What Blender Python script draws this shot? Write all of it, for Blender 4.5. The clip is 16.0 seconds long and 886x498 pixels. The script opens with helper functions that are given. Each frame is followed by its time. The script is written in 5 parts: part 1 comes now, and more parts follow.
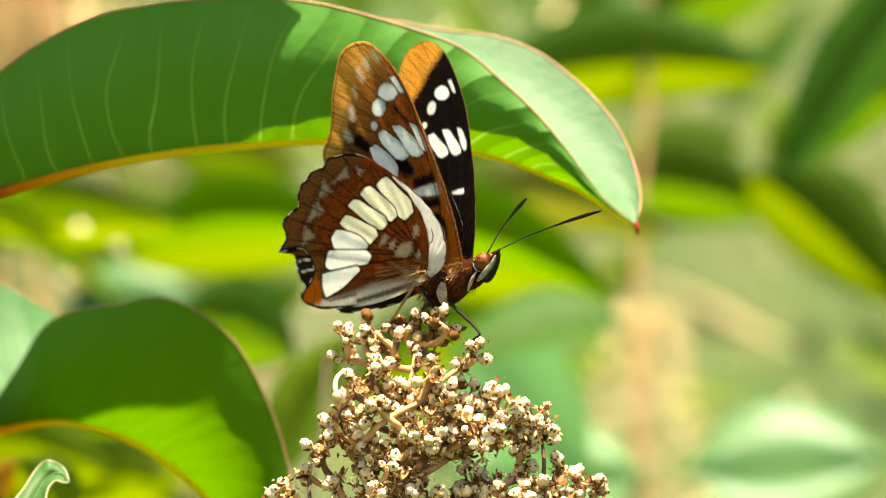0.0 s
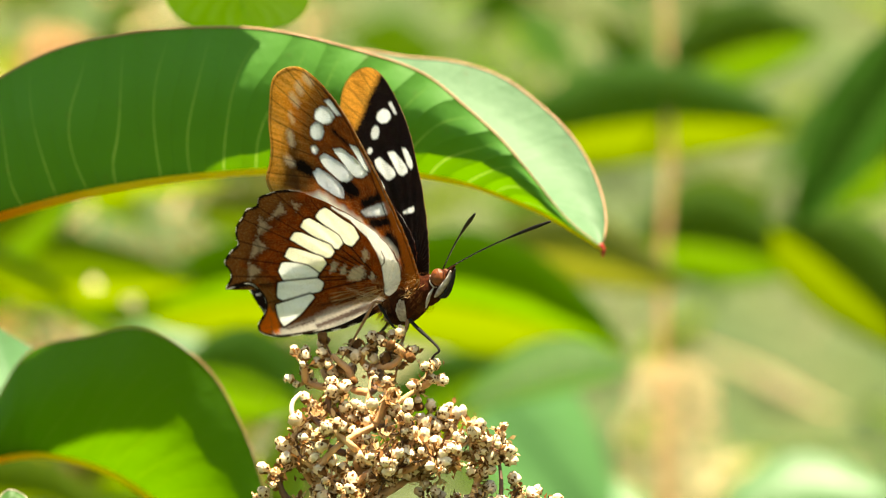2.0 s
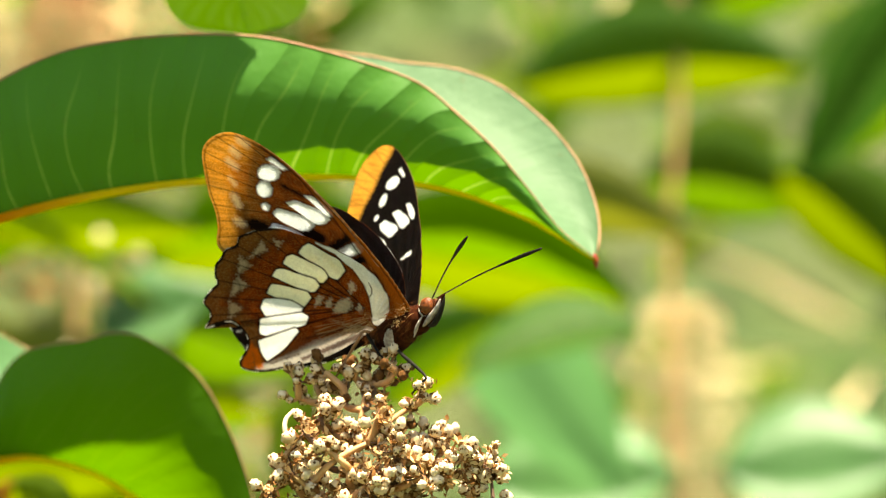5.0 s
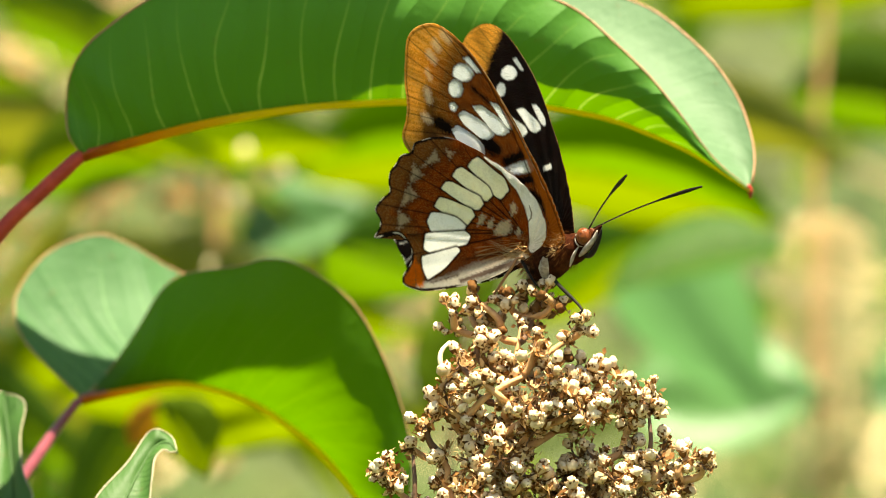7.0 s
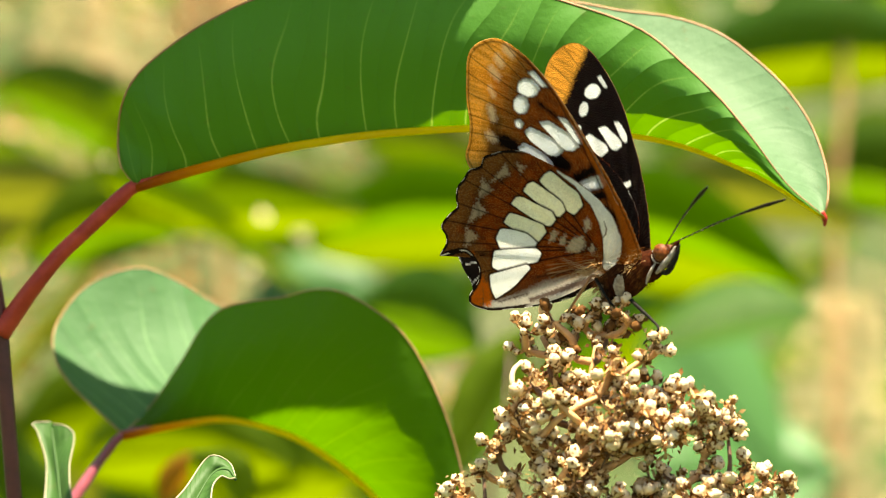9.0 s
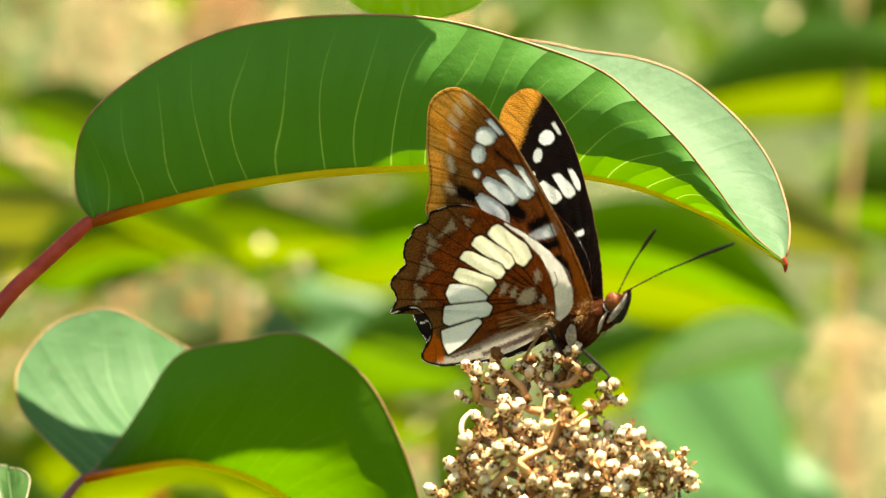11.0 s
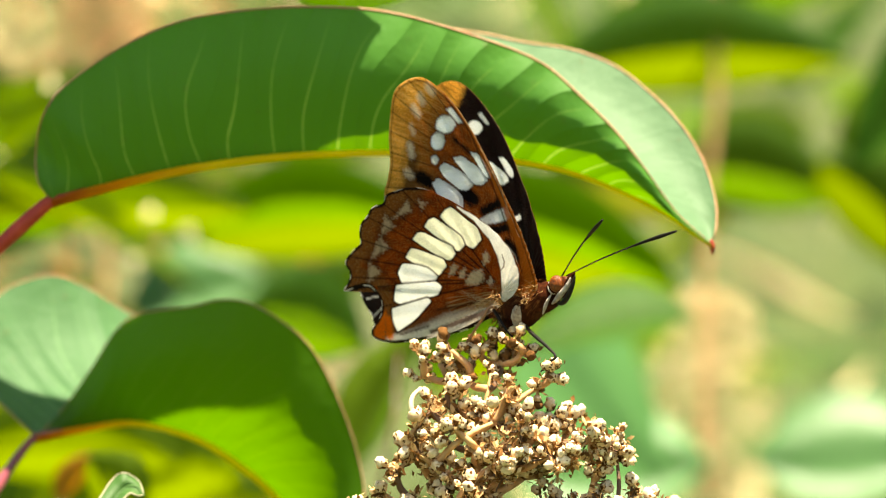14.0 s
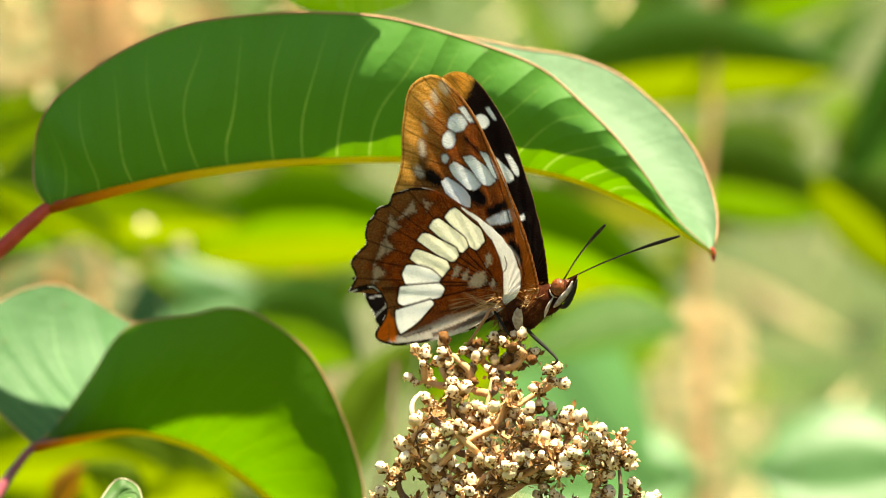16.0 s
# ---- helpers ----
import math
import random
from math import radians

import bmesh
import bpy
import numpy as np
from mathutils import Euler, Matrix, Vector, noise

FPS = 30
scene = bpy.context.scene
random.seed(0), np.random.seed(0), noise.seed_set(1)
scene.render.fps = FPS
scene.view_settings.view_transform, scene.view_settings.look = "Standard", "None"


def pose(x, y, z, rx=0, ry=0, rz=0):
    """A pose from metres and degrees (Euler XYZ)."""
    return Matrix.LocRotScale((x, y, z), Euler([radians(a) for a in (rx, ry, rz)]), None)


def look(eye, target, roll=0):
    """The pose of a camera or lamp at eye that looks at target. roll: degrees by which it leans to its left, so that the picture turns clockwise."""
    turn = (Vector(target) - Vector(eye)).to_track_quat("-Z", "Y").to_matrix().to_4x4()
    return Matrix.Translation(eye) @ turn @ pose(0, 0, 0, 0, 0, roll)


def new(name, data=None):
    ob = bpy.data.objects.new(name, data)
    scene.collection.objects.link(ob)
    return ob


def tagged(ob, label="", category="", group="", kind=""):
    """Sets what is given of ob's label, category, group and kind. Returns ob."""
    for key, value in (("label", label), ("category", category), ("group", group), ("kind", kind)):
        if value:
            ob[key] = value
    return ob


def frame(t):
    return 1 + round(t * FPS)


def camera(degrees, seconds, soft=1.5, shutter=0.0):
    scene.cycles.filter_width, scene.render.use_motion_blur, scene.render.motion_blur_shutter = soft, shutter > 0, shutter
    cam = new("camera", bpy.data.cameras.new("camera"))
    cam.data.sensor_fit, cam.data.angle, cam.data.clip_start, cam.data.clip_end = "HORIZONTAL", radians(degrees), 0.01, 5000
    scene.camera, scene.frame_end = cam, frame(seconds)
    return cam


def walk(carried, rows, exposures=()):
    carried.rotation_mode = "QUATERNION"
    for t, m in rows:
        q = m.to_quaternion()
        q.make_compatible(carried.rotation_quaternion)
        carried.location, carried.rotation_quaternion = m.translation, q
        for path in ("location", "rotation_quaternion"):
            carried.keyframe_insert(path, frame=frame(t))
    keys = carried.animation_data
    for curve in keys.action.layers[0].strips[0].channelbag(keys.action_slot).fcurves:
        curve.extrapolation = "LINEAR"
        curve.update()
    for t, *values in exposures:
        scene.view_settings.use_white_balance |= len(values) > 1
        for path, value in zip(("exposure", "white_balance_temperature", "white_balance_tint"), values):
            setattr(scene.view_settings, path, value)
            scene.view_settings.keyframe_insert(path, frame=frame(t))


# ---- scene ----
import functools
from itertools import product

MM = 0.001
CENTRE = Vector((0.0, 0.0, 1.2))          # middle of the picture's subject, 1.2 m above the ground


def world(p):
    """Millimetres round CENTRE to metres in the world."""
    return CENTRE + Vector(p) * MM


# ---- camera: seconds, eye, yaw to the right, pitch up, roll ----
PATH = [
    (0, 0.0032, -0.8053, 1.1949, 0.489, 0.174, -0.760),
    (0.5, 0.0054, -0.8074, 1.1968, 0.310, 0.092, -0.656),
    (1, 0.0081, -0.8047, 1.1960, 0.136, 0.202, -0.905),
    (1.5, 0.0184, -0.7945, 1.1855, -0.456, 0.985, -1.736),
    (2, 0.0196, -0.8049, 1.1857, -0.266, 1.017, -1.463),
    (2.5, 0.0462, -0.8100, 1.1836, -1.707, 1.213, -1.880),
    (3, 0.0416, -0.8097, 1.1924, -0.947, 0.627, -1.119),
    (3.2, 0.0416, -0.8097, 1.1924, -0.793, 0.650, -1.119),
    (5.3, 0.0230, -0.8076, 1.2052, -0.511, -0.229, -1.173),
    (5.5, 0.0230, -0.8076, 1.2052, -0.727, -0.271, -1.173),
    (6, 0.0228, -0.8052, 1.2084, -1.184, -0.647, -0.503),
    (6.5, 0.0275, -0.7999, 1.2044, -1.886, -0.555, -0.820),
    (7, 0.0203, -0.7968, 1.2086, -1.700, -1.056, -0.705),
    (7.5, 0.0221, -0.7856, 1.1968, -2.086, -0.329, -1.001),
    (8, 0.0096, -0.7856, 1.2040, -1.375, -0.828, -1.059),
    (8.5, 0.0265, -0.7775, 1.1975, -2.761, -0.231, -1.146),
    (9, 0.0059, -0.7710, 1.1940, -1.336, 0.146, -0.606),
    (9.2, 0.0059, -0.7710, 1.1940, -1.351, 0.202, -0.606),
    (11.3, 0.0197, -0.7644, 1.1993, -1.893, 0.206, -0.254),
    (11.5, 0.0197, -0.7644, 1.1993, -1.816, 0.195, -0.254),
    (12, 0.0127, -0.7618, 1.2062, -1.114, -0.344, -0.379),
    (12.5, 0.0168, -0.7853, 1.1979, -1.153, 0.169, -0.544),
    (13, -0.0005, -0.7981, 1.2015, 0.116, -0.122, -0.655),
    (13.5, -0.0034, -0.7966, 1.1990, 0.302, 0.057, -0.592),
    (14, 0.0010, -0.8052, 1.2035, -0.056, -0.259, -0.053),
    (14.5, -0.0098, -0.8000, 1.2001, 0.704, -0.009, 0.000),
    (15, -0.0013, -0.8000, 1.2017, 0.085, -0.117, 0.000),
    (15.5, -0.0069, -0.8009, 1.2022, 0.488, -0.142, 0.079),
    (16, -0.0007, -0.8011, 1.2010, 0.058, -0.048, -0.049),
]
cam = camera(8.0, 16.0, soft=0.75)
cam.data.dof.use_dof = True
cam.data.dof.focus_distance = 0.791
cam.data.dof.aperture_fstop = 36.0


def camera_rows():
    rows = []
    for t, x, y, z, yaw, pitch, roll in PATH:
        rows.append((t, Matrix.Translation((x, y, z)) @ Euler((0, 0, radians(-yaw))).to_matrix().to_4x4()
                     @ pose(0, 0, 0, 90 + pitch, 0, 0) @ pose(0, 0, 0, 0, 0, roll)))
    return rows


walk(cam, camera_rows(), exposures=[(0.0, 2.28, 8000, 4), (4.0, 2.22, 8000, 4), (8.0, 2.18, 8000, 4), (16.0, 2.24, 8000, 4)])

# ---- light: a clear noon sky with a high sun, a little behind the camera ----
SUN = Vector((0.105, -0.195, 0.96)).normalized()
sky_world = bpy.data.worlds.new("sky")
scene.world = sky_world
sky_world.use_nodes = True
sky = sky_world.node_tree.nodes.new("ShaderNodeTexSky")
sky.sky_type, sky.sun_disc = "NISHITA", False
sky.sun_elevation = math.asin(SUN.z)
sky.sun_rotation = math.atan2(SUN.x, SUN.y)
sky_back = sky_world.node_tree.nodes["Background"]
sky_back.inputs[1].default_value = 0.058
sky_world.node_tree.links.new(sky.outputs[0], sky_back.inputs[0])
sun = new("sun", bpy.data.lights.new("sun", "SUN"))
sun.data.energy, sun.data.angle, sun.data.color = 5.0, radians(0.53), (1.0, 0.95, 0.86)
sun.matrix_world = look(world((0, 0, 0)) + SUN * 3, world((0, 0, 0)))


# ---- materials ----
class Nodes:
    """A small helper to write node trees in few lines."""

    def __init__(self, name):
        self.mat = bpy.data.materials.new(name)
        self.mat.use_nodes = True
        self.tree = self.mat.node_tree
        self.bsdf = self.tree.nodes["Principled BSDF"]
        self.out = self.tree.nodes["Material Output"]

    def put(self, kind, **values):
        n = self.tree.nodes.new("ShaderNode" + kind)
        for k, v in values.items():
            key = k.replace("_", " ")
            if key in n.inputs:
                self.plug(n.inputs[key], v)
            else:
                setattr_safe(n, k, v)
        return n

    def plug(self, socket, v):
        if isinstance(v, bpy.types.NodeSocket):
            self.tree.links.new(v, socket)
        else:
            socket.default_value = v

    def math(self, op, a, b=0.0, clamp=False):
        n = self.tree.nodes.new("ShaderNodeMath")
        n.operation, n.use_clamp = op, clamp
        self.plug(n.inputs[0], a)
        self.plug(n.inputs[1], b)
        return n.outputs[0]

    def mix(self, fac, a, b, blend="MIX"):
        n = self.tree.nodes.new("ShaderNodeMixRGB")
        n.blend_type = blend
        self.plug(n.inputs[0], fac)
        self.plug(n.inputs[1], a)
        self.plug(n.inputs[2], b)
        return n.outputs[0]

    def noise(self, scale, vector=None, detail=4.0, rough=0.6):
        n = self.tree.nodes.new("ShaderNodeTexNoise")
        n.inputs["Scale"].default_value, n.inputs["Detail"].default_value = scale, detail
        n.inputs["Roughness"].default_value = rough
        if vector is None:
            vector = self.tree.nodes.new("ShaderNodeTexCoord").outputs["Object"]
        self.tree.links.new(vector, n.inputs["Vector"])
        return n.outputs["Fac"]

    def ramp(self, fac, a, b):
        n = self.tree.nodes.new("ShaderNodeMapRange")
        self.plug(n.inputs[0], fac)
        n.inputs[1].default_value, n.inputs[2].default_value = a, b
        return n.outputs[0]

    def bump(self, height, strength, distance):
        n = self.tree.nodes.new("ShaderNodeBump")
        n.inputs["Strength"].default_value, n.inputs["Distance"].default_value = strength, distance
        self.tree.links.new(height, n.inputs["Height"])
        return n.outputs[0]

    def set(self, **values):
        for k, v in values.items():
            self.plug(self.bsdf.inputs[k.replace("_", " ")], v)
        return self


def setattr_safe(node, key, value):
    if key == "operation":
        node.operation = value


def rgb(r, g, b):
    return (r, g, b, 1.0)


def leaf_material(name, face, through_colour, vein, pale=0.0, share=0.45, rough=0.55, veins=20.0, purple=0.0, spec=0.22, show=1.0, pillows=1.0):
    """A leathery leaf: waxy face, light shining through, side veins that run out from the midrib (UV: along, across)."""
    m = Nodes(name)
    uv = m.tree.nodes.new("ShaderNodeUVMap").outputs[0]
    sep = m.tree.nodes.new("ShaderNodeSeparateXYZ")
    m.tree.links.new(uv, sep.inputs[0])
    u, v = sep.outputs[0], sep.outputs[1]
    wobble = m.noise(260.0, detail=2.0)
    big = m.noise(55.0, detail=3.0)
    fine = m.noise(2600.0, detail=3.0)
    speck = m.ramp(m.noise(520.0, detail=2.0), 0.66, 0.72)
    bend = m.math("POWER", v, 1.15)
    a = m.math("SUBTRACT", m.math("MULTIPLY", u, veins), m.math("MULTIPLY", bend, 2.2))
    a = m.math("ADD", a, m.math("MULTIPLY", m.math("SUBTRACT", wobble, 0.5), 0.025))
    a = m.math("ADD", a, m.math("MULTIPLY", m.math("SINE", m.math("MULTIPLY", u, 31.0)), 0.1))
    a = m.math("ADD", a, m.math("MULTIPLY", m.math("SINE", m.math("MULTIPLY", u, 53.0)), 0.08))
    dist = m.math("ABSOLUTE", m.math("SUBTRACT", m.math("FRACT", a), 0.5))
    line = m.math("SUBTRACT", 1.0, m.ramp(dist, 0.006, 0.03), clamp=True)
    fade = m.math("SUBTRACT", 1.0, m.ramp(v, 0.25, 0.95), clamp=True)
    broken = m.ramp(m.noise(420.0, detail=2.0), 0.22, 0.46)
    line = m.math("MULTIPLY", m.math("MULTIPLY", m.math("MULTIPLY", line, fade), broken), show)
    base = m.mix(big, rgb(*[c * 0.82 for c in face]), rgb(*[c * 1.18 for c in face]))
    base = m.mix(m.math("MULTIPLY", line, 0.6), base, rgb(*vein))
    base = m.mix(m.math("MULTIPLY", speck, 0.25), base, rgb(0.10, 0.07, 0.03))
    if purple:
        base = m.mix(purple, base, rgb(0.2, 0.03, 0.04))
    glow = m.mix(m.math("MULTIPLY", line, 0.7), rgb(*through_colour), rgb(*vein))
    glow = m.mix(m.math("MULTIPLY", big, 0.3), glow, rgb(*[c * 0.6 for c in through_colour]))
    pillow = m.math("MULTIPLY", m.math("SINE", m.math("MULTIPLY", m.math("FRACT", a), math.pi)), 1.0)
    height = m.math("ADD", m.math("MULTIPLY", pillow, 0.8 * show * pillows), m.math("MULTIPLY", fine, 0.15))
    height = m.math("ADD", height, m.math("MULTIPLY", wobble, 0.9))
    normal = m.bump(height, 0.45, 0.0006)
    m.set(Base_Color=base, Roughness=rough, Normal=normal)
    m.bsdf.inputs["Specular IOR Level"].default_value = spec
    tr = m.tree.nodes.new("ShaderNodeBsdfTranslucent")
    m.plug(tr.inputs[0], glow)
    m.plug(tr.inputs[1], normal)
    mixer = m.tree.nodes.new("ShaderNodeMixShader")
    mixer.inputs[0].default_value = share
    m.tree.links.new(m.bsdf.outputs[0], mixer.inputs[1])
    m.tree.links.new(tr.outputs[0], mixer.inputs[2])
    m.tree.links.new(mixer.outputs[0], m.out.inputs[0])
    return m.mat


def plain(name, a, b, rough=0.6, scale=400.0, bump=0.0004, spec=0.4, thin=0.0):
    """A two-tone surface with a fine grain."""
    m = Nodes(name)
    n1, n2 = m.noise(scale, detail=5.0), m.noise(scale * 0.13, detail=3.0)
    f = m.math("ADD", m.math("MULTIPLY", n1, 0.55), m.math("MULTIPLY", n2, 0.45))
    f = m.ramp(f, 0.34, 0.66)
    m.set(Base_Color=m.mix(f, rgb(*a), rgb(*b)), Roughness=rough, Normal=m.bump(n1, 0.4, bump))
    m.bsdf.inputs["Specular IOR Level"].default_value = spec
    if thin:        # dry petals and husks let some light through
        tr = m.tree.nodes.new("ShaderNodeBsdfTranslucent")
        m.plug(tr.inputs[0], m.mix(f, rgb(*a), rgb(*b)))
        mixer = m.tree.nodes.new("ShaderNodeMixShader")
        mixer.inputs[0].default_value = thin
        m.tree.links.new(m.bsdf.outputs[0], mixer.inputs[1])
        m.tree.links.new(tr.outputs[0], mixer.inputs[2])
        m.tree.links.new(mixer.outputs[0], m.out.inputs[0])
    return m.mat


def wing_material(name):
    """Wing scales: the pigment is a colour of the mesh; fine ribs and dust-like scales break it up."""
    m = Nodes(name)
    att = m.tree.nodes.new("ShaderNodeAttribute")
    att.attribute_name = "pigment"
    coord = m.tree.nodes.new("ShaderNodeTexCoord").outputs["Object"]
    grain = m.noise(5200.0, coord, detail=2.0)
    cloud = m.noise(900.0, coord, detail=4.0)
    k = m.math("ADD", m.math("MULTIPLY", grain, 0.7), m.math("MULTIPLY", cloud, 0.5))
    k = m.ramp(k, 0.25, 0.95)
    col = m.mix(1.0, att.outputs["Color"], m.mix(k, rgb(0.74, 0.74, 0.74), rgb(1.30, 1.30, 1.30)), "MULTIPLY")
    scales = m.bump(grain, 0.9, 0.00022)        # tilted scales catch a sun that grazes the wing
    m.set(Base_Color=col, Roughness=0.55, Normal=scales)
    m.bsdf.inputs["Specular IOR Level"].default_value = 0.05
    tr = m.tree.nodes.new("ShaderNodeBsdfTranslucent")
    gam = m.tree.nodes.new("ShaderNodeGamma")       # thin scales let more light through than they throw back
    m.plug(gam.inputs[0], col)
    gam.inputs[1].default_value = 0.72
    m.plug(tr.inputs[1], scales)
    m.plug(tr.inputs[0], m.mix(1.0, gam.outputs[0], rgb(0.040, 0.010, 0.002), "LIGHTEN"))      # dark scales let rusty light pass
    mixer = m.tree.nodes.new("ShaderNodeMixShader")
    mixer.inputs[0].default_value = 0.56
    m.tree.links.new(m.bsdf.outputs[0], mixer.inputs[1])
    m.tree.links.new(tr.outputs[0], mixer.inputs[2])
    m.tree.links.new(mixer.outputs[0], m.out.inputs[0])
    return m.mat


LEAF = leaf_material("laurel leaf", (0.062, 0.198, 0.028), (0.092, 0.22, 0.002), (0.42, 0.55, 0.10), rough=0.58, spec=0.24, show=1.0, pillows=2.6)
# paler face: the sky's sheen on the wax is put into the colour
LEAF_SHEEN = leaf_material("waxy leaf face with painted sheen", (0.092, 0.168, 0.088), (0.08, 0.19, 0.03), (0.25, 0.38, 0.22), share=0.25, rough=0.6, spec=0.22, show=0.35, pillows=1.6)
LEAF_SOFT = leaf_material("smooth laurel leaf", (0.042, 0.112, 0.002), (0.125, 0.30, 0.001), (0.42, 0.55, 0.10), show=0.25)
LEAF_PALE = leaf_material("glaucous leaf", (0.052, 0.125, 0.050), (0.07, 0.2, 0.012), (0.22, 0.40, 0.17), share=0.25, rough=0.55, spec=0.12)
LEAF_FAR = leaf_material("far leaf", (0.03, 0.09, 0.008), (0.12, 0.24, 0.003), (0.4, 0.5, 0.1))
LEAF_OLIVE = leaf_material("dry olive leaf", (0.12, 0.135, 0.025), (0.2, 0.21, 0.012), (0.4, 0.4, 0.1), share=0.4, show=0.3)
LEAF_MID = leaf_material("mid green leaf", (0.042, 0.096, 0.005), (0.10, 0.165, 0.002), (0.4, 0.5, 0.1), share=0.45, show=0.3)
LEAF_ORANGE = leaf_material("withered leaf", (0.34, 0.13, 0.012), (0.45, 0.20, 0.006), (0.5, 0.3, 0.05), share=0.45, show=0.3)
# the slanting leaf's shade is put into its colour
LEAF_SHADED = leaf_material("leaf with shade in its colour", (0.016, 0.056, 0.004), (0.04, 0.10, 0.002), (0.2, 0.3, 0.06), share=0.25, spec=0.04)
# lime and backlit copies carry sun shining through in their colours
LEAF_LIME = leaf_material("lime leaf with sunlight in its colour", (0.080, 0.135, 0.005), (0.185, 0.255, 0.002), (0.5, 0.55, 0.05), share=0.5, show=0.3)
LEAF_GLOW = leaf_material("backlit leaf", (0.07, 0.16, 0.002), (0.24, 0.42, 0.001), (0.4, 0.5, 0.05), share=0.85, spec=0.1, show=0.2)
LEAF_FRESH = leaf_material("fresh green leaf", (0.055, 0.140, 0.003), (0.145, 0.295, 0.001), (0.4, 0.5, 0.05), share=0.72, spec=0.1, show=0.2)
LEAF_BLUE = leaf_material("grey green leaf", (0.044, 0.120, 0.032), (0.058, 0.15, 0.018), (0.1, 0.2, 0.08), share=0.25, rough=0.42, spec=0.25, show=0.0)
# brighter copy of the leaf above, with sunshine in its colour
LEAF_AQUA = leaf_material("brighter grey green leaf", (0.056, 0.148, 0.042), (0.07, 0.18, 0.02), (0.1, 0.2, 0.08), share=0.25, rough=0.42, spec=0.25, show=0.0)
LEAF_YOUNG = leaf_material("soft lime leaf with sunlight in its colour", (0.034, 0.088, 0.018), (0.09, 0.2, 0.02), (0.3, 0.42, 0.17), share=0.2, rough=0.55, show=0.15)
RIM = plain("leaf rim", (0.26, 0.11, 0.045), (0.38, 0.21, 0.11), 0.5)
RIM_PALE = plain("pale leaf rim", (0.16, 0.15, 0.08), (0.28, 0.24, 0.15), 0.5)


def rib_material(name, red, yellow):
    """A midrib: red at the leaf's foot, then orange, then yellow; light shines through its sides."""
    m = Nodes(name)
    coord = m.tree.nodes.new("ShaderNodeTexCoord").outputs["Object"]
    ln = m.tree.nodes.new("ShaderNodeVectorMath")
    ln.operation = "LENGTH"
    m.tree.links.new(coord, ln.inputs[0])
    far = m.math("ADD", ln.outputs["Value"], m.math("MULTIPLY", m.noise(300.0, coord), 0.006))
    col = m.mix(m.ramp(far, 0.1 * red, red), rgb(0.42, 0.05, 0.018), rgb(0.92, 0.42, 0.02))
    col = m.mix(m.ramp(far, red, yellow), col, rgb(0.96, 0.74, 0.05))
    m.set(Base_Color=col, Roughness=0.5)
    m.bsdf.inputs["Specular IOR Level"].default_value = 0.15
    tr = m.tree.nodes.new("ShaderNodeBsdfTranslucent")
    m.plug(tr.inputs[0], col)
    mixer = m.tree.nodes.new("ShaderNodeMixShader")
    mixer.inputs[0].default_value = 0.75
    m.tree.links.new(m.bsdf.outputs[0], mixer.inputs[1])
    m.tree.links.new(tr.outputs[0], mixer.inputs[2])
    m.tree.links.new(mixer.outputs[0], m.out.inputs[0])
    return m.mat


RIB = rib_material("midrib", 0.012, 0.026)
RIB_GOLD = rib_material("golden midrib", 0.008, 0.018)
RED_STALK = plain("red leaf stalk", (0.20, 0.011, 0.006), (0.44, 0.050, 0.026), 0.45, spec=0.25)
STEM = plain("dark red stem", (0.05, 0.012, 0.014), (0.11, 0.025, 0.025), 0.45)
PURPLE = plain("purple leaf stalk", (0.10, 0.018, 0.032), (0.20, 0.042, 0.056), 0.42)
WING = wing_material("wing scales")
FUR = plain("brown fur", (0.004, 0.0016, 0.001), (0.055, 0.013, 0.004), 0.8, 1800.0, spec=0.03)
FUR_TAN = plain("tan fur", (0.16, 0.10, 0.065), (0.40, 0.30, 0.22), 0.8, 1800.0)
FUR_CREAM = plain("cream hair", (0.30, 0.14, 0.04), (0.55, 0.36, 0.18), 0.6, 1800.0)
FUR_PALE = plain("pale fur", (0.14, 0.095, 0.07), (0.46, 0.40, 0.34), 0.8, 1800.0)
FUR_GOLD = plain("golden hair", (0.012, 0.005, 0.002), (0.17, 0.055, 0.010), 0.6, 1800.0, spec=0.08)
FUR_TUFT = plain("bright golden hair", (0.55, 0.20, 0.03), (0.88, 0.62, 0.30), 0.5, 1800.0)
BLACK = plain("black horn", (0.004, 0.0035, 0.003), (0.014, 0.010, 0.007), 0.5, 1500.0, spec=0.12)
LEG_BROWN = plain("brown horn", (0.16, 0.07, 0.03), (0.30, 0.15, 0.07), 0.4, 1500.0)
EYE = plain("rust brown eye", (0.014, 0.003, 0.001), (0.24, 0.060, 0.009), 0.3, 3200.0, spec=0.25)
STRAW_PALE = plain("pale straw", (0.60, 0.46, 0.24), (0.82, 0.69, 0.44), 0.8, 300.0)
HUSK = plain("dry tan husk", (0.40, 0.20, 0.07), (0.82, 0.62, 0.33), 0.75, 900.0, spec=0.15, thin=0.3)
BUD = plain("dry cream bud", (0.60, 0.37, 0.16), (0.96, 0.84, 0.61), 0.7, 900.0, spec=0.2, thin=0.15)
CALYX = plain("dry brown husk", (0.035, 0.012, 0.004), (0.30, 0.135, 0.040), 0.75, 900.0, spec=0.1, thin=0.2)
TWIG = plain("tan twig", (0.34, 0.15, 0.055), (0.62, 0.37, 0.165), 0.65, 700.0)
TWIG_DARK = plain("dark twig", (0.06, 0.03, 0.015), (0.16, 0.08, 0.04), 0.65, 700.0)
STRAW = plain("straw seed head", (0.46, 0.33, 0.14), (0.66, 0.53, 0.31), 0.8, 300.0)


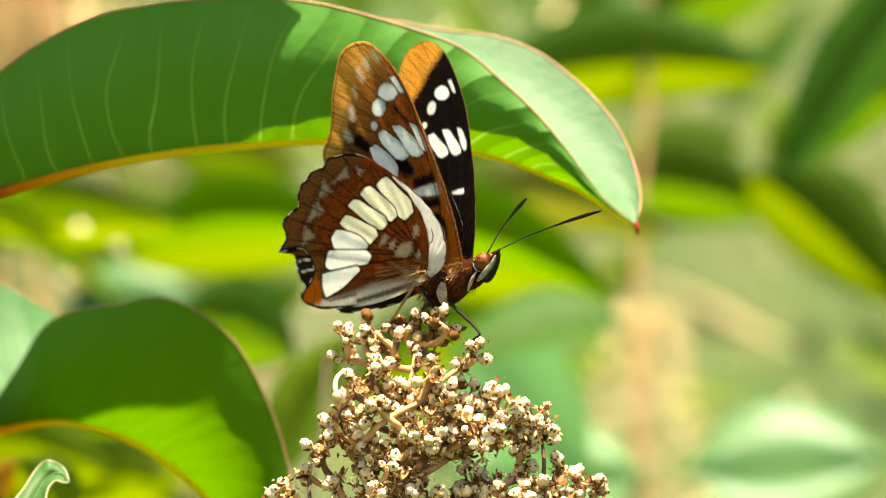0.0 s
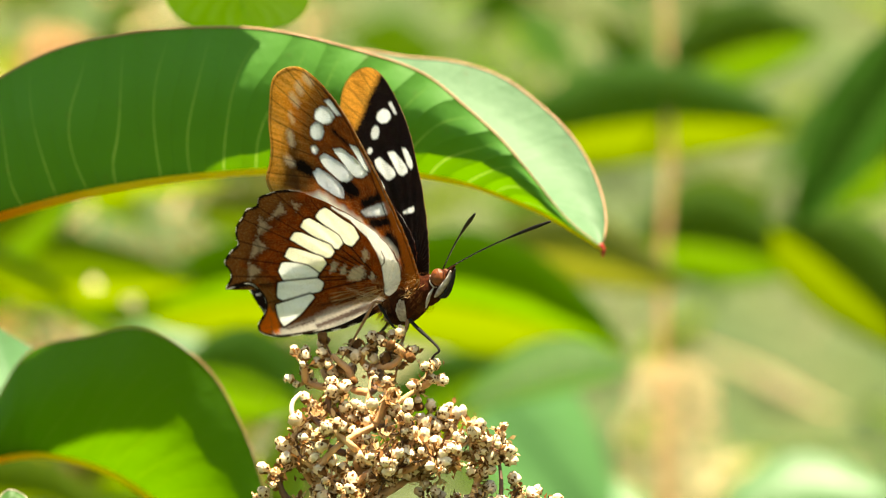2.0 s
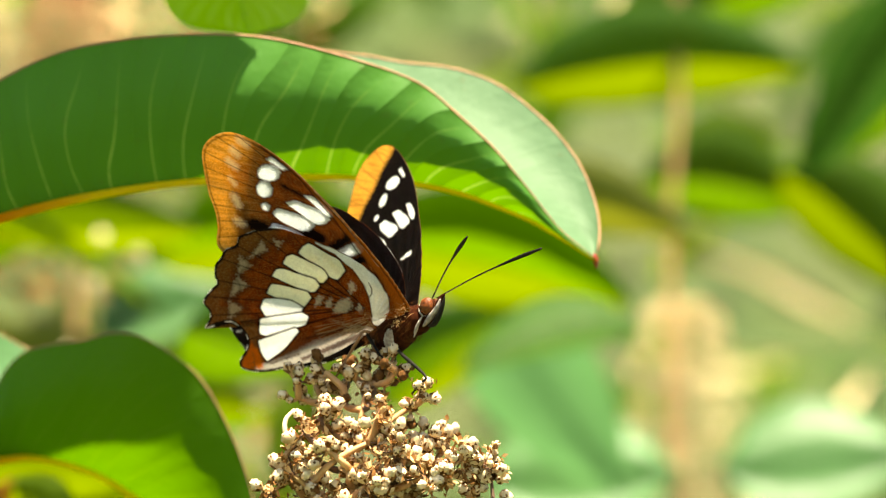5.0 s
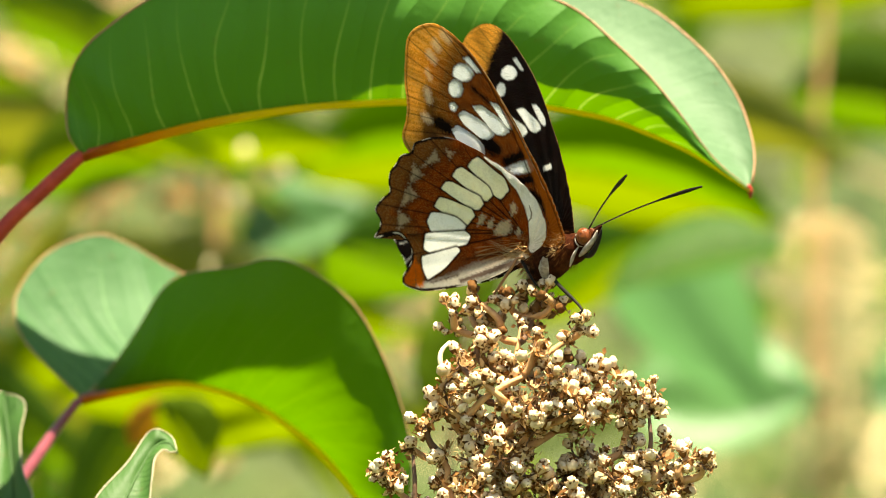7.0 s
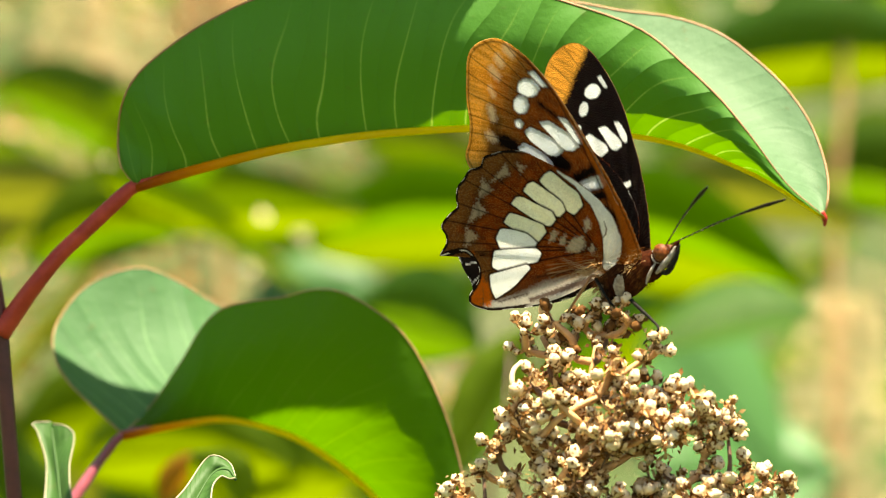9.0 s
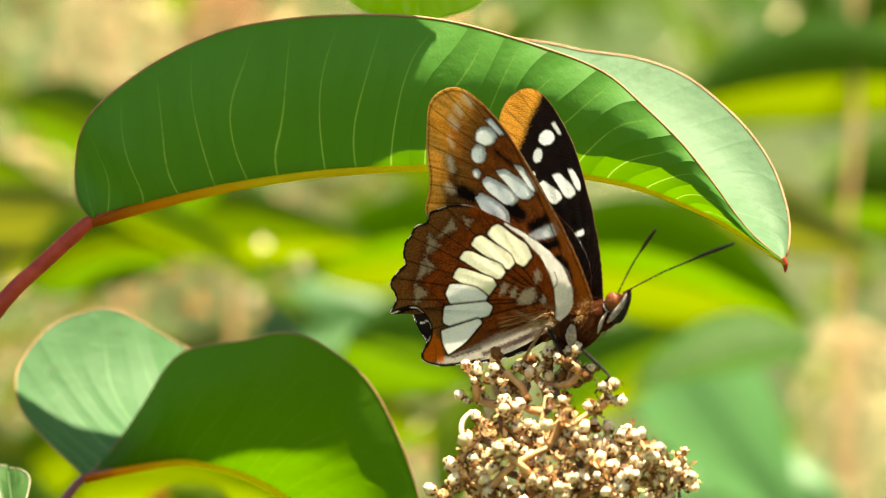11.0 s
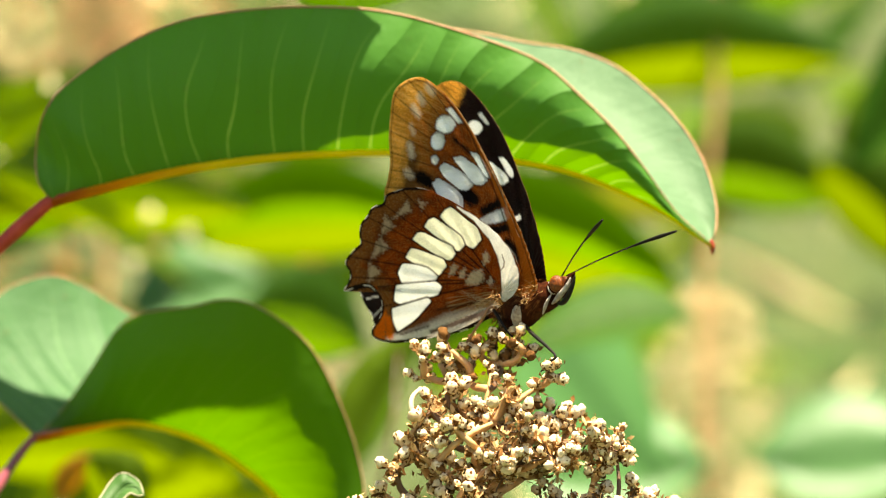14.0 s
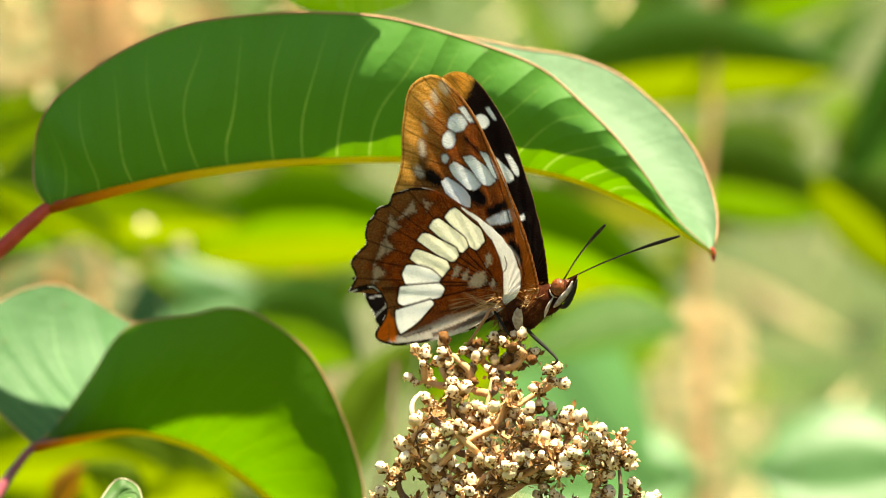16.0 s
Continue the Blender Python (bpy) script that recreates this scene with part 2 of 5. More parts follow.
# ---- mesh helpers ----
def part(name, data, material, parent=None, label="", kind=""):
    """Links a bmesh or a mesh as one object, under a thing where one is given."""
    if isinstance(data, bmesh.types.BMesh):
        me = bpy.data.meshes.new(name)
        data.to_mesh(me)
        data.free()
    else:
        me = data
    if material and not me.materials:
        me.materials.append(material)
    for p in me.polygons:
        p.use_smooth = True
    ob = new(name, me)
    if parent:
        ob.parent = parent
    return tagged(ob, label, kind=kind)


def curve_points(points, n):
    """n points evenly spread along a smooth curve through the given ones."""
    p = np.array(points, float)
    q = np.vstack([2 * p[0] - p[1], p, 2 * p[-1] - p[-2]])
    out = []
    for i in range(1, len(q) - 2):
        for s in np.linspace(0, 1, 16, endpoint=False):
            a, b, c, d = q[i - 1], q[i], q[i + 1], q[i + 2]
            out.append(0.5 * (2 * b + (c - a) * s + (2 * a - 5 * b + 4 * c - d) * s * s + (3 * b - a - 3 * c + d) * s ** 3))
    out.append(p[-1])
    out = np.array(out)
    run = np.concatenate([[0], np.cumsum(np.linalg.norm(np.diff(out, axis=0), axis=1))])
    at = np.linspace(0, run[-1], n)
    return np.stack([np.interp(at, run, out[:, k]) for k in range(out.shape[1])], axis=1)


def tube(points, radii, sides=8, n=24, into=None):
    """A round stalk along a curve, its radii spread from end to end, in the points' units."""
    bm = into or bmesh.new()
    c = curve_points(points, n)
    r = np.interp(np.linspace(0, 1, n), np.linspace(0, 1, len(radii)), radii)
    rings = []
    side = Vector((0.31, 0.17, 0.93))
    for i in range(n):
        t = Vector(c[min(i + 1, n - 1)] - c[max(i - 1, 0)]).normalized()
        a = (side - t * side.dot(t)).normalized()
        b = t.cross(a)
        side = a
        rings.append([bm.verts.new(Vector(c[i]) + (a * math.cos(k * math.tau / sides) + b * math.sin(k * math.tau / sides)) * r[i])
                      for k in range(sides)])
    for i, k in product(range(n - 1), range(sides)):
        j = (k + 1) % sides
        bm.faces.new((rings[i][k], rings[i][j], rings[i + 1][j], rings[i + 1][k]))
    for ring, flip in ((rings[0], True), (rings[-1], False)):
        bm.faces.new(list(reversed(ring)) if flip else ring)
    return bm


def ball(centre, radii, axes=None, segments=16, rings=10, lump=0.0, into=None):
    """A rounded body: an ellipsoid with axes of its own, made uneven by lump."""
    bm = into or bmesh.new()
    m = Matrix.Identity(3) if axes is None else axes
    got = bmesh.ops.create_uvsphere(bm, u_segments=segments, v_segments=rings, radius=1.0)
    for v in got["verts"]:
        p = v.co.copy()
        k = 1 + lump * noise.noise(p * 2.3 + Vector(centre))
        v.co = Vector(centre) + m @ Vector((p.x * radii[0] * k, p.y * radii[1] * k, p.z * radii[2] * k))
    return bm


def grid_mesh(name, grid, uv=None):
    """A sheet from an array of points (rows, columns, 3) with UV coordinates."""
    a, b = grid.shape[:2]
    me = bpy.data.meshes.new(name)
    faces = [(i * b + j, i * b + j + 1, (i + 1) * b + j + 1, (i + 1) * b + j) for i in range(a - 1) for j in range(b - 1)]
    me.from_pydata(grid.reshape(-1, 3).tolist(), [], faces)
    if uv is not None:
        layer = me.uv_layers.new(name="UVMap")
        loops = np.empty(len(me.loops), np.int32)
        me.loops.foreach_get("vertex_index", loops)
        layer.data.foreach_set("uv", uv.reshape(-1, 2)[loops].ravel().astype(np.float32))
    return me


def thing(name, label, category, at=(0, 0, 0), group=""):
    ob = new(name)
    ob.location = at
    ob.empty_display_size = 0.01
    return tagged(ob, label, category, group)


def half_blade(mid, edge, bulge, out, along=240, across=26, ripple=0.3):
    """One half of a folded leaf, from the midrib to the margin, bellied outwards; millimetres."""
    m, e = curve_points(mid, along), curve_points(edge, along)
    v = np.linspace(0, 1, across)
    rows = []
    for i in range(along):
        u = i / (along - 1)
        belly = np.sin(np.pi * v ** 1.12)[:, None] * np.array(out)[None] * bulge * math.sin(math.pi * min(1, max(0, u))) ** 0.5
        p = m[i] + (e[i] - m[i]) * v[:, None] + belly
        beat = 20.0 * u - 2.2 * v ** 1.15 + 0.1 * math.sin(31.0 * u) + 0.08 * math.sin(53.0 * u)
        w = np.abs(np.sin(np.pi * beat)) * ripple * np.sin(np.pi * v) ** 0.7 + ripple * 1.6 * np.sin(u * 31 + 1.3) * v ** 2
        p += w[:, None] * np.array((0.1, -1.0, -0.2))
        rows.append(p)
    g = np.array(rows)
    uv = np.stack(np.meshgrid(np.linspace(0, 1, along), v, indexing="ij"), axis=-1)
    return g, uv


def folded_leaf(name, label, mid, near, far, bulge=3.0, near_mat=None, far_mat=None, rim=(0.17, RIM), rib=(1.0, 0.35, RIB), group="", fine=True, ripple=0.3):
    """A leaf folded along its midrib: two halves, a raised midrib and a thickened margin."""
    base = Vector(mid[0])
    leaf = thing(name, label, "leaf", world(base), group)
    shift = lambda pts: np.array(pts, float) - np.array(base)
    mid, near, far = shift(mid), shift(near), shift(far)
    for nm, edge, out, mat in (("blade_half", near, (0, -1.0, -0.25), near_mat), ("blade_half", far, (0, 1.0, -0.25), far_mat)):
        g, uv = half_blade(mid, edge, bulge, out, ripple=ripple) if fine else half_blade(mid, edge, bulge, out, 40, 10, ripple=0.08)
        part(nm, grid_mesh(nm, g * MM, uv), mat, leaf)
        g2 = g[:, -1]
        part("margin", tube(g2[::3] * MM, [rim[0] * MM * 0.8, rim[0] * MM, rim[0] * MM * 0.8], 6, 80 if fine else 30), rim[1], leaf, "thin reddish rim")
    part("midrib", tube(curve_points(mid, 30) * MM + np.array((0, -0.25 * MM, -0.25 * MM)), [rib[0] * MM, rib[0] * MM * 0.7, rib[1] * MM, 0.2 * MM], 8, 60),
         rib[2], leaf, "yellow raised midrib")
    return leaf


# ---- ground ----
def build_ground():
    """One sheet that rises behind the shrub as a dry slope and runs out to the horizon."""
    xs = np.concatenate([np.linspace(-400, -8, 24), np.linspace(-7, 7, 57), np.linspace(8, 400, 24)])
    ys = np.concatenate([np.linspace(-400, -6, 20), np.linspace(-5, 8, 66), np.linspace(9, 60, 30), np.linspace(70, 600, 20)])
    X, Y = np.meshgrid(xs, ys, indexing="ij")
    Z = np.where(Y > 1.6, 0.62 * np.minimum(Y - 1.6, 14) + 0.05 * np.maximum(Y - 15.6, 0), 0.0)
    Z = Z + 0.05 * np.sin(X * 2.1 + Y) + 0.04 * np.sin(Y * 3.3 - X * 1.2)
    me = grid_mesh("ground", np.stack([X, Y, Z], axis=-1))
    m = Nodes("dry slope")
    a, b, c = m.noise(9.0, detail=6.0), m.noise(38.0, detail=5.0), m.noise(2.2, detail=3.0)
    col = m.mix(m.ramp(a, 0.40, 0.60), rgb(0.026, 0.056, 0.005), rgb(0.066, 0.076, 0.014))
    col = m.mix(m.ramp(b, 0.45, 0.65), col, rgb(0.042, 0.075, 0.010))
    col = m.mix(m.ramp(c, 0.5, 0.7), col, rgb(0.062, 0.074, 0.024))
    m.set(Base_Color=col, Roughness=0.9, Normal=m.bump(b, 0.8, 0.05))
    tagged(part("ground", me, m.mat), "dry sloping ground with grass and bare soil", "ground", kind="structure")


build_ground()

# ---- the folded leaf over the butterfly ----
UPPER_LEAF = folded_leaf("laurel_leaf", "large folded green leaf with reddish rim above the butterfly",
            mid=[(-52.65, 50, 5.96), (-47.94, 50, 7.24), (-40.35, 50, 9.14), (-32.76, 50, 10.65), (-22.89, 50, 11.93), (-13.78, 50, 12.45), (-6.19, 50, 12.52), (1.4, 50, 12.29),
                 (8.99, 50, 11.52), (17.34, 50, 9.85), (24.17, 50, 7.18), (29.48, 50, 4.52), (36.46, 50, -0.19)],
            near=[(-52.65, 50, 5.96), (-54.62, 50, 8.77), (-54.77, 50, 13.32), (-53.38, 44.3, 17.42), (-50.73, 44.3, 21.19), (-43.92, 44.3, 26.1), (-35.61, 44.3, 29.72), (-27.3, 44.3, 31.37),
                  (-19.74, 44.3, 31.9), (-10.68, 44.3, 31.51), (-3.12, 44.3, 30.22), (5.94, 44.3, 27.42), (13.49, 44.3, 24.16), (18.78, 44.3, 19.63), (23.31, 44.3, 15.09), (27.1, 44.5, 10.18), (31.68, 47.2, 3.98), (36.46, 50, -0.19)],
            far=[(-52.65, 50, 5.96), (-52.6, 58, 11.14), (-48.71, 64, 18.15), (-40.4, 68, 25.2), (-28.06, 70, 28.35), (-14.09, 71, 29.77), (-3.2, 71, 29.92), (5.35, 70, 29.1), (10.77, 69, 27.9), (17.72, 67, 26.67), (23.85, 65, 24.29),
                 (28.42, 63, 20.76), (32.15, 60, 16.85), (35.1, 57, 12.2), (36.8, 54, 7.2), (37.16, 52, 3.38), (36.46, 50, -0.19)],
            bulge=3.2, near_mat=LEAF, far_mat=LEAF_SHEEN, rib=(0.74, 0.4, RIB))

tagged(part("leaf_tip", tube([(Vector(p) - Vector((-52.65, 50, 5.96))) * MM for p in ((36.01, 50, 0.34), (36.46, 50, -0.42), (36.46, 50, -1.48))], [0.5 * MM, 0.4 * MM, 0.12 * MM], 8, 10),
            RED_STALK, UPPER_LEAF), "red pointed leaf tip")

# ---- the lower folded leaf ----
LOWER_LEAF = folded_leaf("laurel_leaf", "folded green leaf with pale inner half, partly in shade",
            mid=[(-57.82, 100, -27.74), (-53.96, 100, -26.94), (-47.53, 100, -25.82), (-43.51, 100, -25.59), (-38.69, 100, -26.56), (-33.87, 100, -28.33), (-29.05, 100, -31.39), (-24.24, 100, -35.41), (-19.42, 100, -41.44), (-15.41, 100, -49.48)],
            near=[(-57.82, 100, -27.74), (-54.14, 103, -23.81), (-50.05, 102, -18.15), (-46.72, 100, -12.89), (-43.85, 99, -10.46), (-40.11, 96, -9.63), (-35.19, 93, -9.04), (-31.14, 91, -7.99), (-27.07, 88, -8.36), (-22.24, 86, -11.09),
                  (-18.29, 86, -14.65), (-15.14, 86, -20.19), (-12.38, 86, -27.31), (-10.8, 86, -34.42), (-11.2, 86, -41.53), (-15.41, 100, -49.48)],
            far=[(-57.82, 100, -27.74), (-65.9, 104, -20.2), (-68.05, 108, -15.42), (-67.21, 111, -11.41), (-63.34, 114, -6.97), (-56.93, 116, -4.78), (-52.08, 117, -6.18), (-44.77, 118, -10.46), (-36.98, 118, -12.76), (-28.73, 116, -16.83),
                 (-21.31, 113, -25.75), (-17.13, 107, -36.91), (-15.41, 100, -49.48)],
            bulge=3.0, near_mat=LEAF_SOFT, far_mat=LEAF_PALE, rim=(0.12, RIM), rib=(0.6, 0.5, RIB_GOLD), ripple=0.14)

# ---- small leaves at the stem's foot ----
folded_leaf("laurel_leaf", "small pale green leaf with a curled cream tip",
            mid=[(-47.71, 18, -45.99), (-45.98, 21, -39.36), (-43.68, 26, -34.23), (-41.94, 28, -31.66), (-40.12, 28, -31.26), (-39.14, 27, -32.54)],
            near=[(-47.71, 18, -45.99), (-49.74, 21, -39.29), (-45.64, 26, -33.98), (-43.3, 29, -30.52), (-41.82, 29, -29.74), (-39.95, 29, -30.8), (-39.14, 27, -32.54)],
            far=[(-47.71, 18, -45.99), (-42.9, 20, -40.07), (-42.16, 22, -36.23), (-41.87, 24, -33.44), (-40.96, 26, -32.31), (-39.95, 26, -32.62), (-39.14, 27, -32.54)],
            bulge=0.5, near_mat=LEAF_YOUNG, far_mat=LEAF_YOUNG, rim=(0.15, RIM_PALE), rib=(0.25, 0.2, LEAF_YOUNG), ripple=0.05)
folded_leaf("laurel_leaf", "small upright green leaf with a cream rim",
            mid=[(-63.65, 52, -49), (-63.64, 58, -41.09), (-64.79, 66, -33.89), (-65.89, 71, -28.35), (-66.1, 72, -26.93)],
            near=[(-63.65, 52, -49), (-60.9, 56, -41.02), (-62.51, 60, -36.68), (-63.22, 64, -32.3), (-62.95, 69, -28.32), (-64.01, 70, -26.97), (-66.09, 72, -26.62)],
            far=[(-63.65, 52, -49), (-66.01, 59, -41.86), (-66.5, 64, -36.81), (-66.69, 69, -31.7), (-68.11, 72, -27.58), (-68.79, 73, -26.54), (-66.18, 73, -26.35)],
            bulge=0.5, near_mat=LEAF_YOUNG, far_mat=LEAF_YOUNG, rim=(0.13, RIM_PALE), rib=(0.25, 0.2, LEAF_YOUNG), ripple=0.05)
folded_leaf("laurel_leaf", "sunlit lime green leaf hanging from above",
            mid=[(-15.19, 145, 72.88), (-15.88, 135, 62.1), (-14.86, 122, 48.9), (-13.1, 113, 39.47), (-11.41, 108, 33.58)],
            near=[(-15.19, 145, 72.88), (-23.27, 130, 64.27), (-25.45, 118, 52.8), (-24.35, 107, 40.84), (-20.22, 103, 35.02), (-11.41, 108, 33.58)],
            far=[(-15.19, 145, 72.88), (-8.43, 143, 65.14), (-3.78, 133, 53.63), (-2.92, 122, 43.13), (-4.54, 114, 36.24), (-11.41, 108, 33.58)],
            bulge=0.5, near_mat=LEAF_GLOW, far_mat=LEAF_GLOW, rim=(0.12, LEAF_GLOW), rib=(0.3, 0.2, LEAF_GLOW))


# ---- stem and leaf stalks ----
def build_stem():
    stem = thing("shrub_stem", "dark red woody shrub stem with leaf stalks", "stem", world((-69.15, 60, -73.31)))
    base = np.array((-69.15, 60, -73.31))
    rel = lambda pts: (np.array(pts, float) - base) * MM
    part("main_stem", tube(rel([(-73.41, 75, -1530), (-67.96, 70, -276.2), (-69.46, 60, -73.31), (-69.71, 56, -35.04), (-70.45, 53, -21.58), (-71.05, 52, -12.65), (-74.85, 54, 11.11), (-85.31, 60, 57.26), (-90.62, 60, 126.4)]),
                           [4 * MM, 2.2 * MM, 1.4 * MM, 1.2 * MM, 1.1 * MM, 1 * MM], 10, 60), STEM, stem)
    part("leaf_stalk", tube(rel([(-68.68, 60, -57.95), (-61.69, 40, -52.83), (-47.71, 18, -45.99), (-46.84, 19, -42.47)]), [0.6 * MM, 0.4 * MM], 8, 20), PURPLE, stem)
    part("leaf_stalk", tube(rel([(-68.67, 60, -54.1), (-66.67, 56, -51.56), (-63.65, 52, -49), (-63.6, 54, -45.38)]), [0.6 * MM, 0.4 * MM], 8, 20), PURPLE, stem)
    part("leaf_stalk", tube(rel([(-85.31, 60, 57.26), (-83.1, 150, 97.06), (-49.93, 165, 103.7), (-23.97, 160, 92.88), (-15.19, 145, 72.88), (-15.47, 141, 69.21)]), [0.8 * MM, 0.7 * MM, 0.6 * MM], 8, 30), RED_STALK, stem)


build_stem()


def from_foot(foot, pts):
    """Points of a leaf's stalk, seen from the leaf's foot."""
    return (np.array(pts, float) - np.array(foot)) * MM


part("leaf_stalk", tube(from_foot((-52.65, 50, 5.96), [(-70.89, 52, -12.81), (-67.77, 51, -8.69), (-65.71, 50, -6.18), (-62.75, 50, -2.76), (-59.18, 50, 0.42), (-55.53, 50, 3.68), (-52.5, 50, 6.03), (-47.94, 50, 7.17)]),
                            [1.4 * MM, 1.15 * MM, 1.05 * MM, 1.05 * MM, 0.6 * MM], 10, 40), RED_STALK, UPPER_LEAF, "glossy red leaf stalk")
part("leaf_stalk", tube(from_foot((-57.82, 100, -27.74), [(-68.67, 60, -50.26), (-66.19, 70, -41.54), (-62.52, 90, -34.18), (-60.26, 98, -30.48), (-57.82, 100, -27.74), (-53.96, 100, -26.94)]),
                            [0.9 * MM, 0.8 * MM, 0.85 * MM, 0.5 * MM], 10, 40), PURPLE, LOWER_LEAF, "purple leaf stalk")

# ---- the dried flower head ----
# clusters of buds: x, y, z in millimetres round CENTRE, spread, buds
CROWN = [
    (-2.31, -2, -13.98, 1.6, 5), (-2.17, 0, -16.45, 1.6, 5), (1.25, -2, -13.13, 1.5, 5), (3.99, 2, -12.92, 1.5, 5),
    (5.95, -3, -12.12, 1.2, 4), (8.99, 1, -11.76, 1.3, 4), (-0.17, 3, -15.08, 1.4, 4), (10.36, 2, -13.35, 2, 6),
    (13.44, -2, -15.07, 2, 6), (12.12, 0, -17.75, 1.8, 5), (7.59, 4, -14.82, 2.2, 6), (3.67, -2, -16.06, 2, 6),
    (6.49, 2, -16.5, 1.5, 4), (0.83, 0, -18.24, 1.6, 5), (8.21, -4, -18.51, 2, 6)]
NECK = [
    (-1.25, -2, -20.61, 1.6, 4), (2.26, 2, -20.73, 2, 6), (5.04, 0, -20.67, 1.5, 4), (1.53, -4, -22.7, 1.6, 5),
    (-3.39, -2, -23.04, 1.3, 3), (-1.04, 2, -23.87, 1.5, 4), (6.81, -2, -22.05, 2.2, 7)]
WAIST = [
    (-2.68, -2, -26.24, 1.8, 5), (-4.05, 2, -25.66, 1.3, 3), (7.47, -6, -25.41, 2.4, 8), (4.66, -2, -25.54, 2, 6),
    (4.39, 0, -28.03, 2.4, 7), (8.2, -4, -28.6, 2.4, 8), (0.81, -2, -28.67, 2, 5), (-1.62, 2, -29.17, 1.6, 4),
    (-5.81, -2, -27.74, 1.4, 4)]
SHOULDER = [
    (9.91, -4, -22.99, 2.4, 8), (12.36, -2, -23.41, 2, 6), (14.9, 0, -22.11, 2, 6), (17.73, 2, -22.53, 2.2, 7),
    (19.37, -4, -24.06, 2, 6), (21.84, -2, -24.84, 2.3, 8), (23.69, 0, -25.62, 2, 6), (20.83, 0, -26.69, 2, 6),
    (16.57, -2, -25.55, 2.3, 8), (13.75, -4, -26.19, 2.3, 8), (11.04, 0, -25.97, 2.2, 6), (11.78, 2, -28.47, 2, 6),
    (15.29, 2, -27.76, 2, 6), (20.18, 0, -29.48, 1.3, 3), (25.18, 0, -30.7, 0.9, 2)]
FOOT_REAR = [
    (-7.69, 0, -31.02, 1, 2), (-4.04, 0, -31.88, 1.3, 3), (-10.76, 0, -33.66, 1.8, 7), (-10.43, 2, -35.83, 1.5, 4),
    (0.45, -2, -32.52, 2.4, 8), (3.65, -4, -32.44, 2.3, 8), (-3.69, 0, -35.39, 1.8, 5), (-0.19, -4, -36.27, 2.4, 8),
    (3.31, 0, -36.11, 2.4, 8), (2.58, -4, -39.4, 2.6, 9), (-2.33, -2, -39.15, 2.4, 7), (-7.27, 0, -38.88, 1.6, 4)]
FOOT_FRONT = [
    (6.46, 0, -31.18, 2.2, 7), (6.78, -4, -34.57, 2.4, 8), (9.57, -2, -36.73, 2.5, 9), (12.42, 2, -34.13, 2, 6),
    (14.18, 0, -32.61, 1.8, 5), (16.56, -2, -33.25, 2.2, 7), (21.12, -2, -31.82, 1.6, 4), (23.62, -2, -32.9, 1.6, 4),
    (25.1, 2, -34.14, 1.6, 4), (27.9, 0, -32.63, 1.5, 4), (29.75, -2, -33.61, 1.1, 3), (27.18, 0, -35.56, 1.3, 3),
    (18.65, -4, -35.22, 2.5, 9), (22.19, -2, -35.67, 2.4, 8), (25.39, 0, -37.56, 2, 5), (15.24, 0, -36.83, 2.5, 9),
    (12.32, -4, -38.7, 2.6, 9), (17.98, -2, -39.16, 2.6, 9), (7.52, 0, -39.61, 2.6, 9), (22.96, 0, -40.34, 2.5, 8),
    (27.96, 2, -41.16, 2.4, 7)]
CLUSTERS = CROWN + NECK + WAIST + SHOULDER + FOOT_REAR + FOOT_FRONT


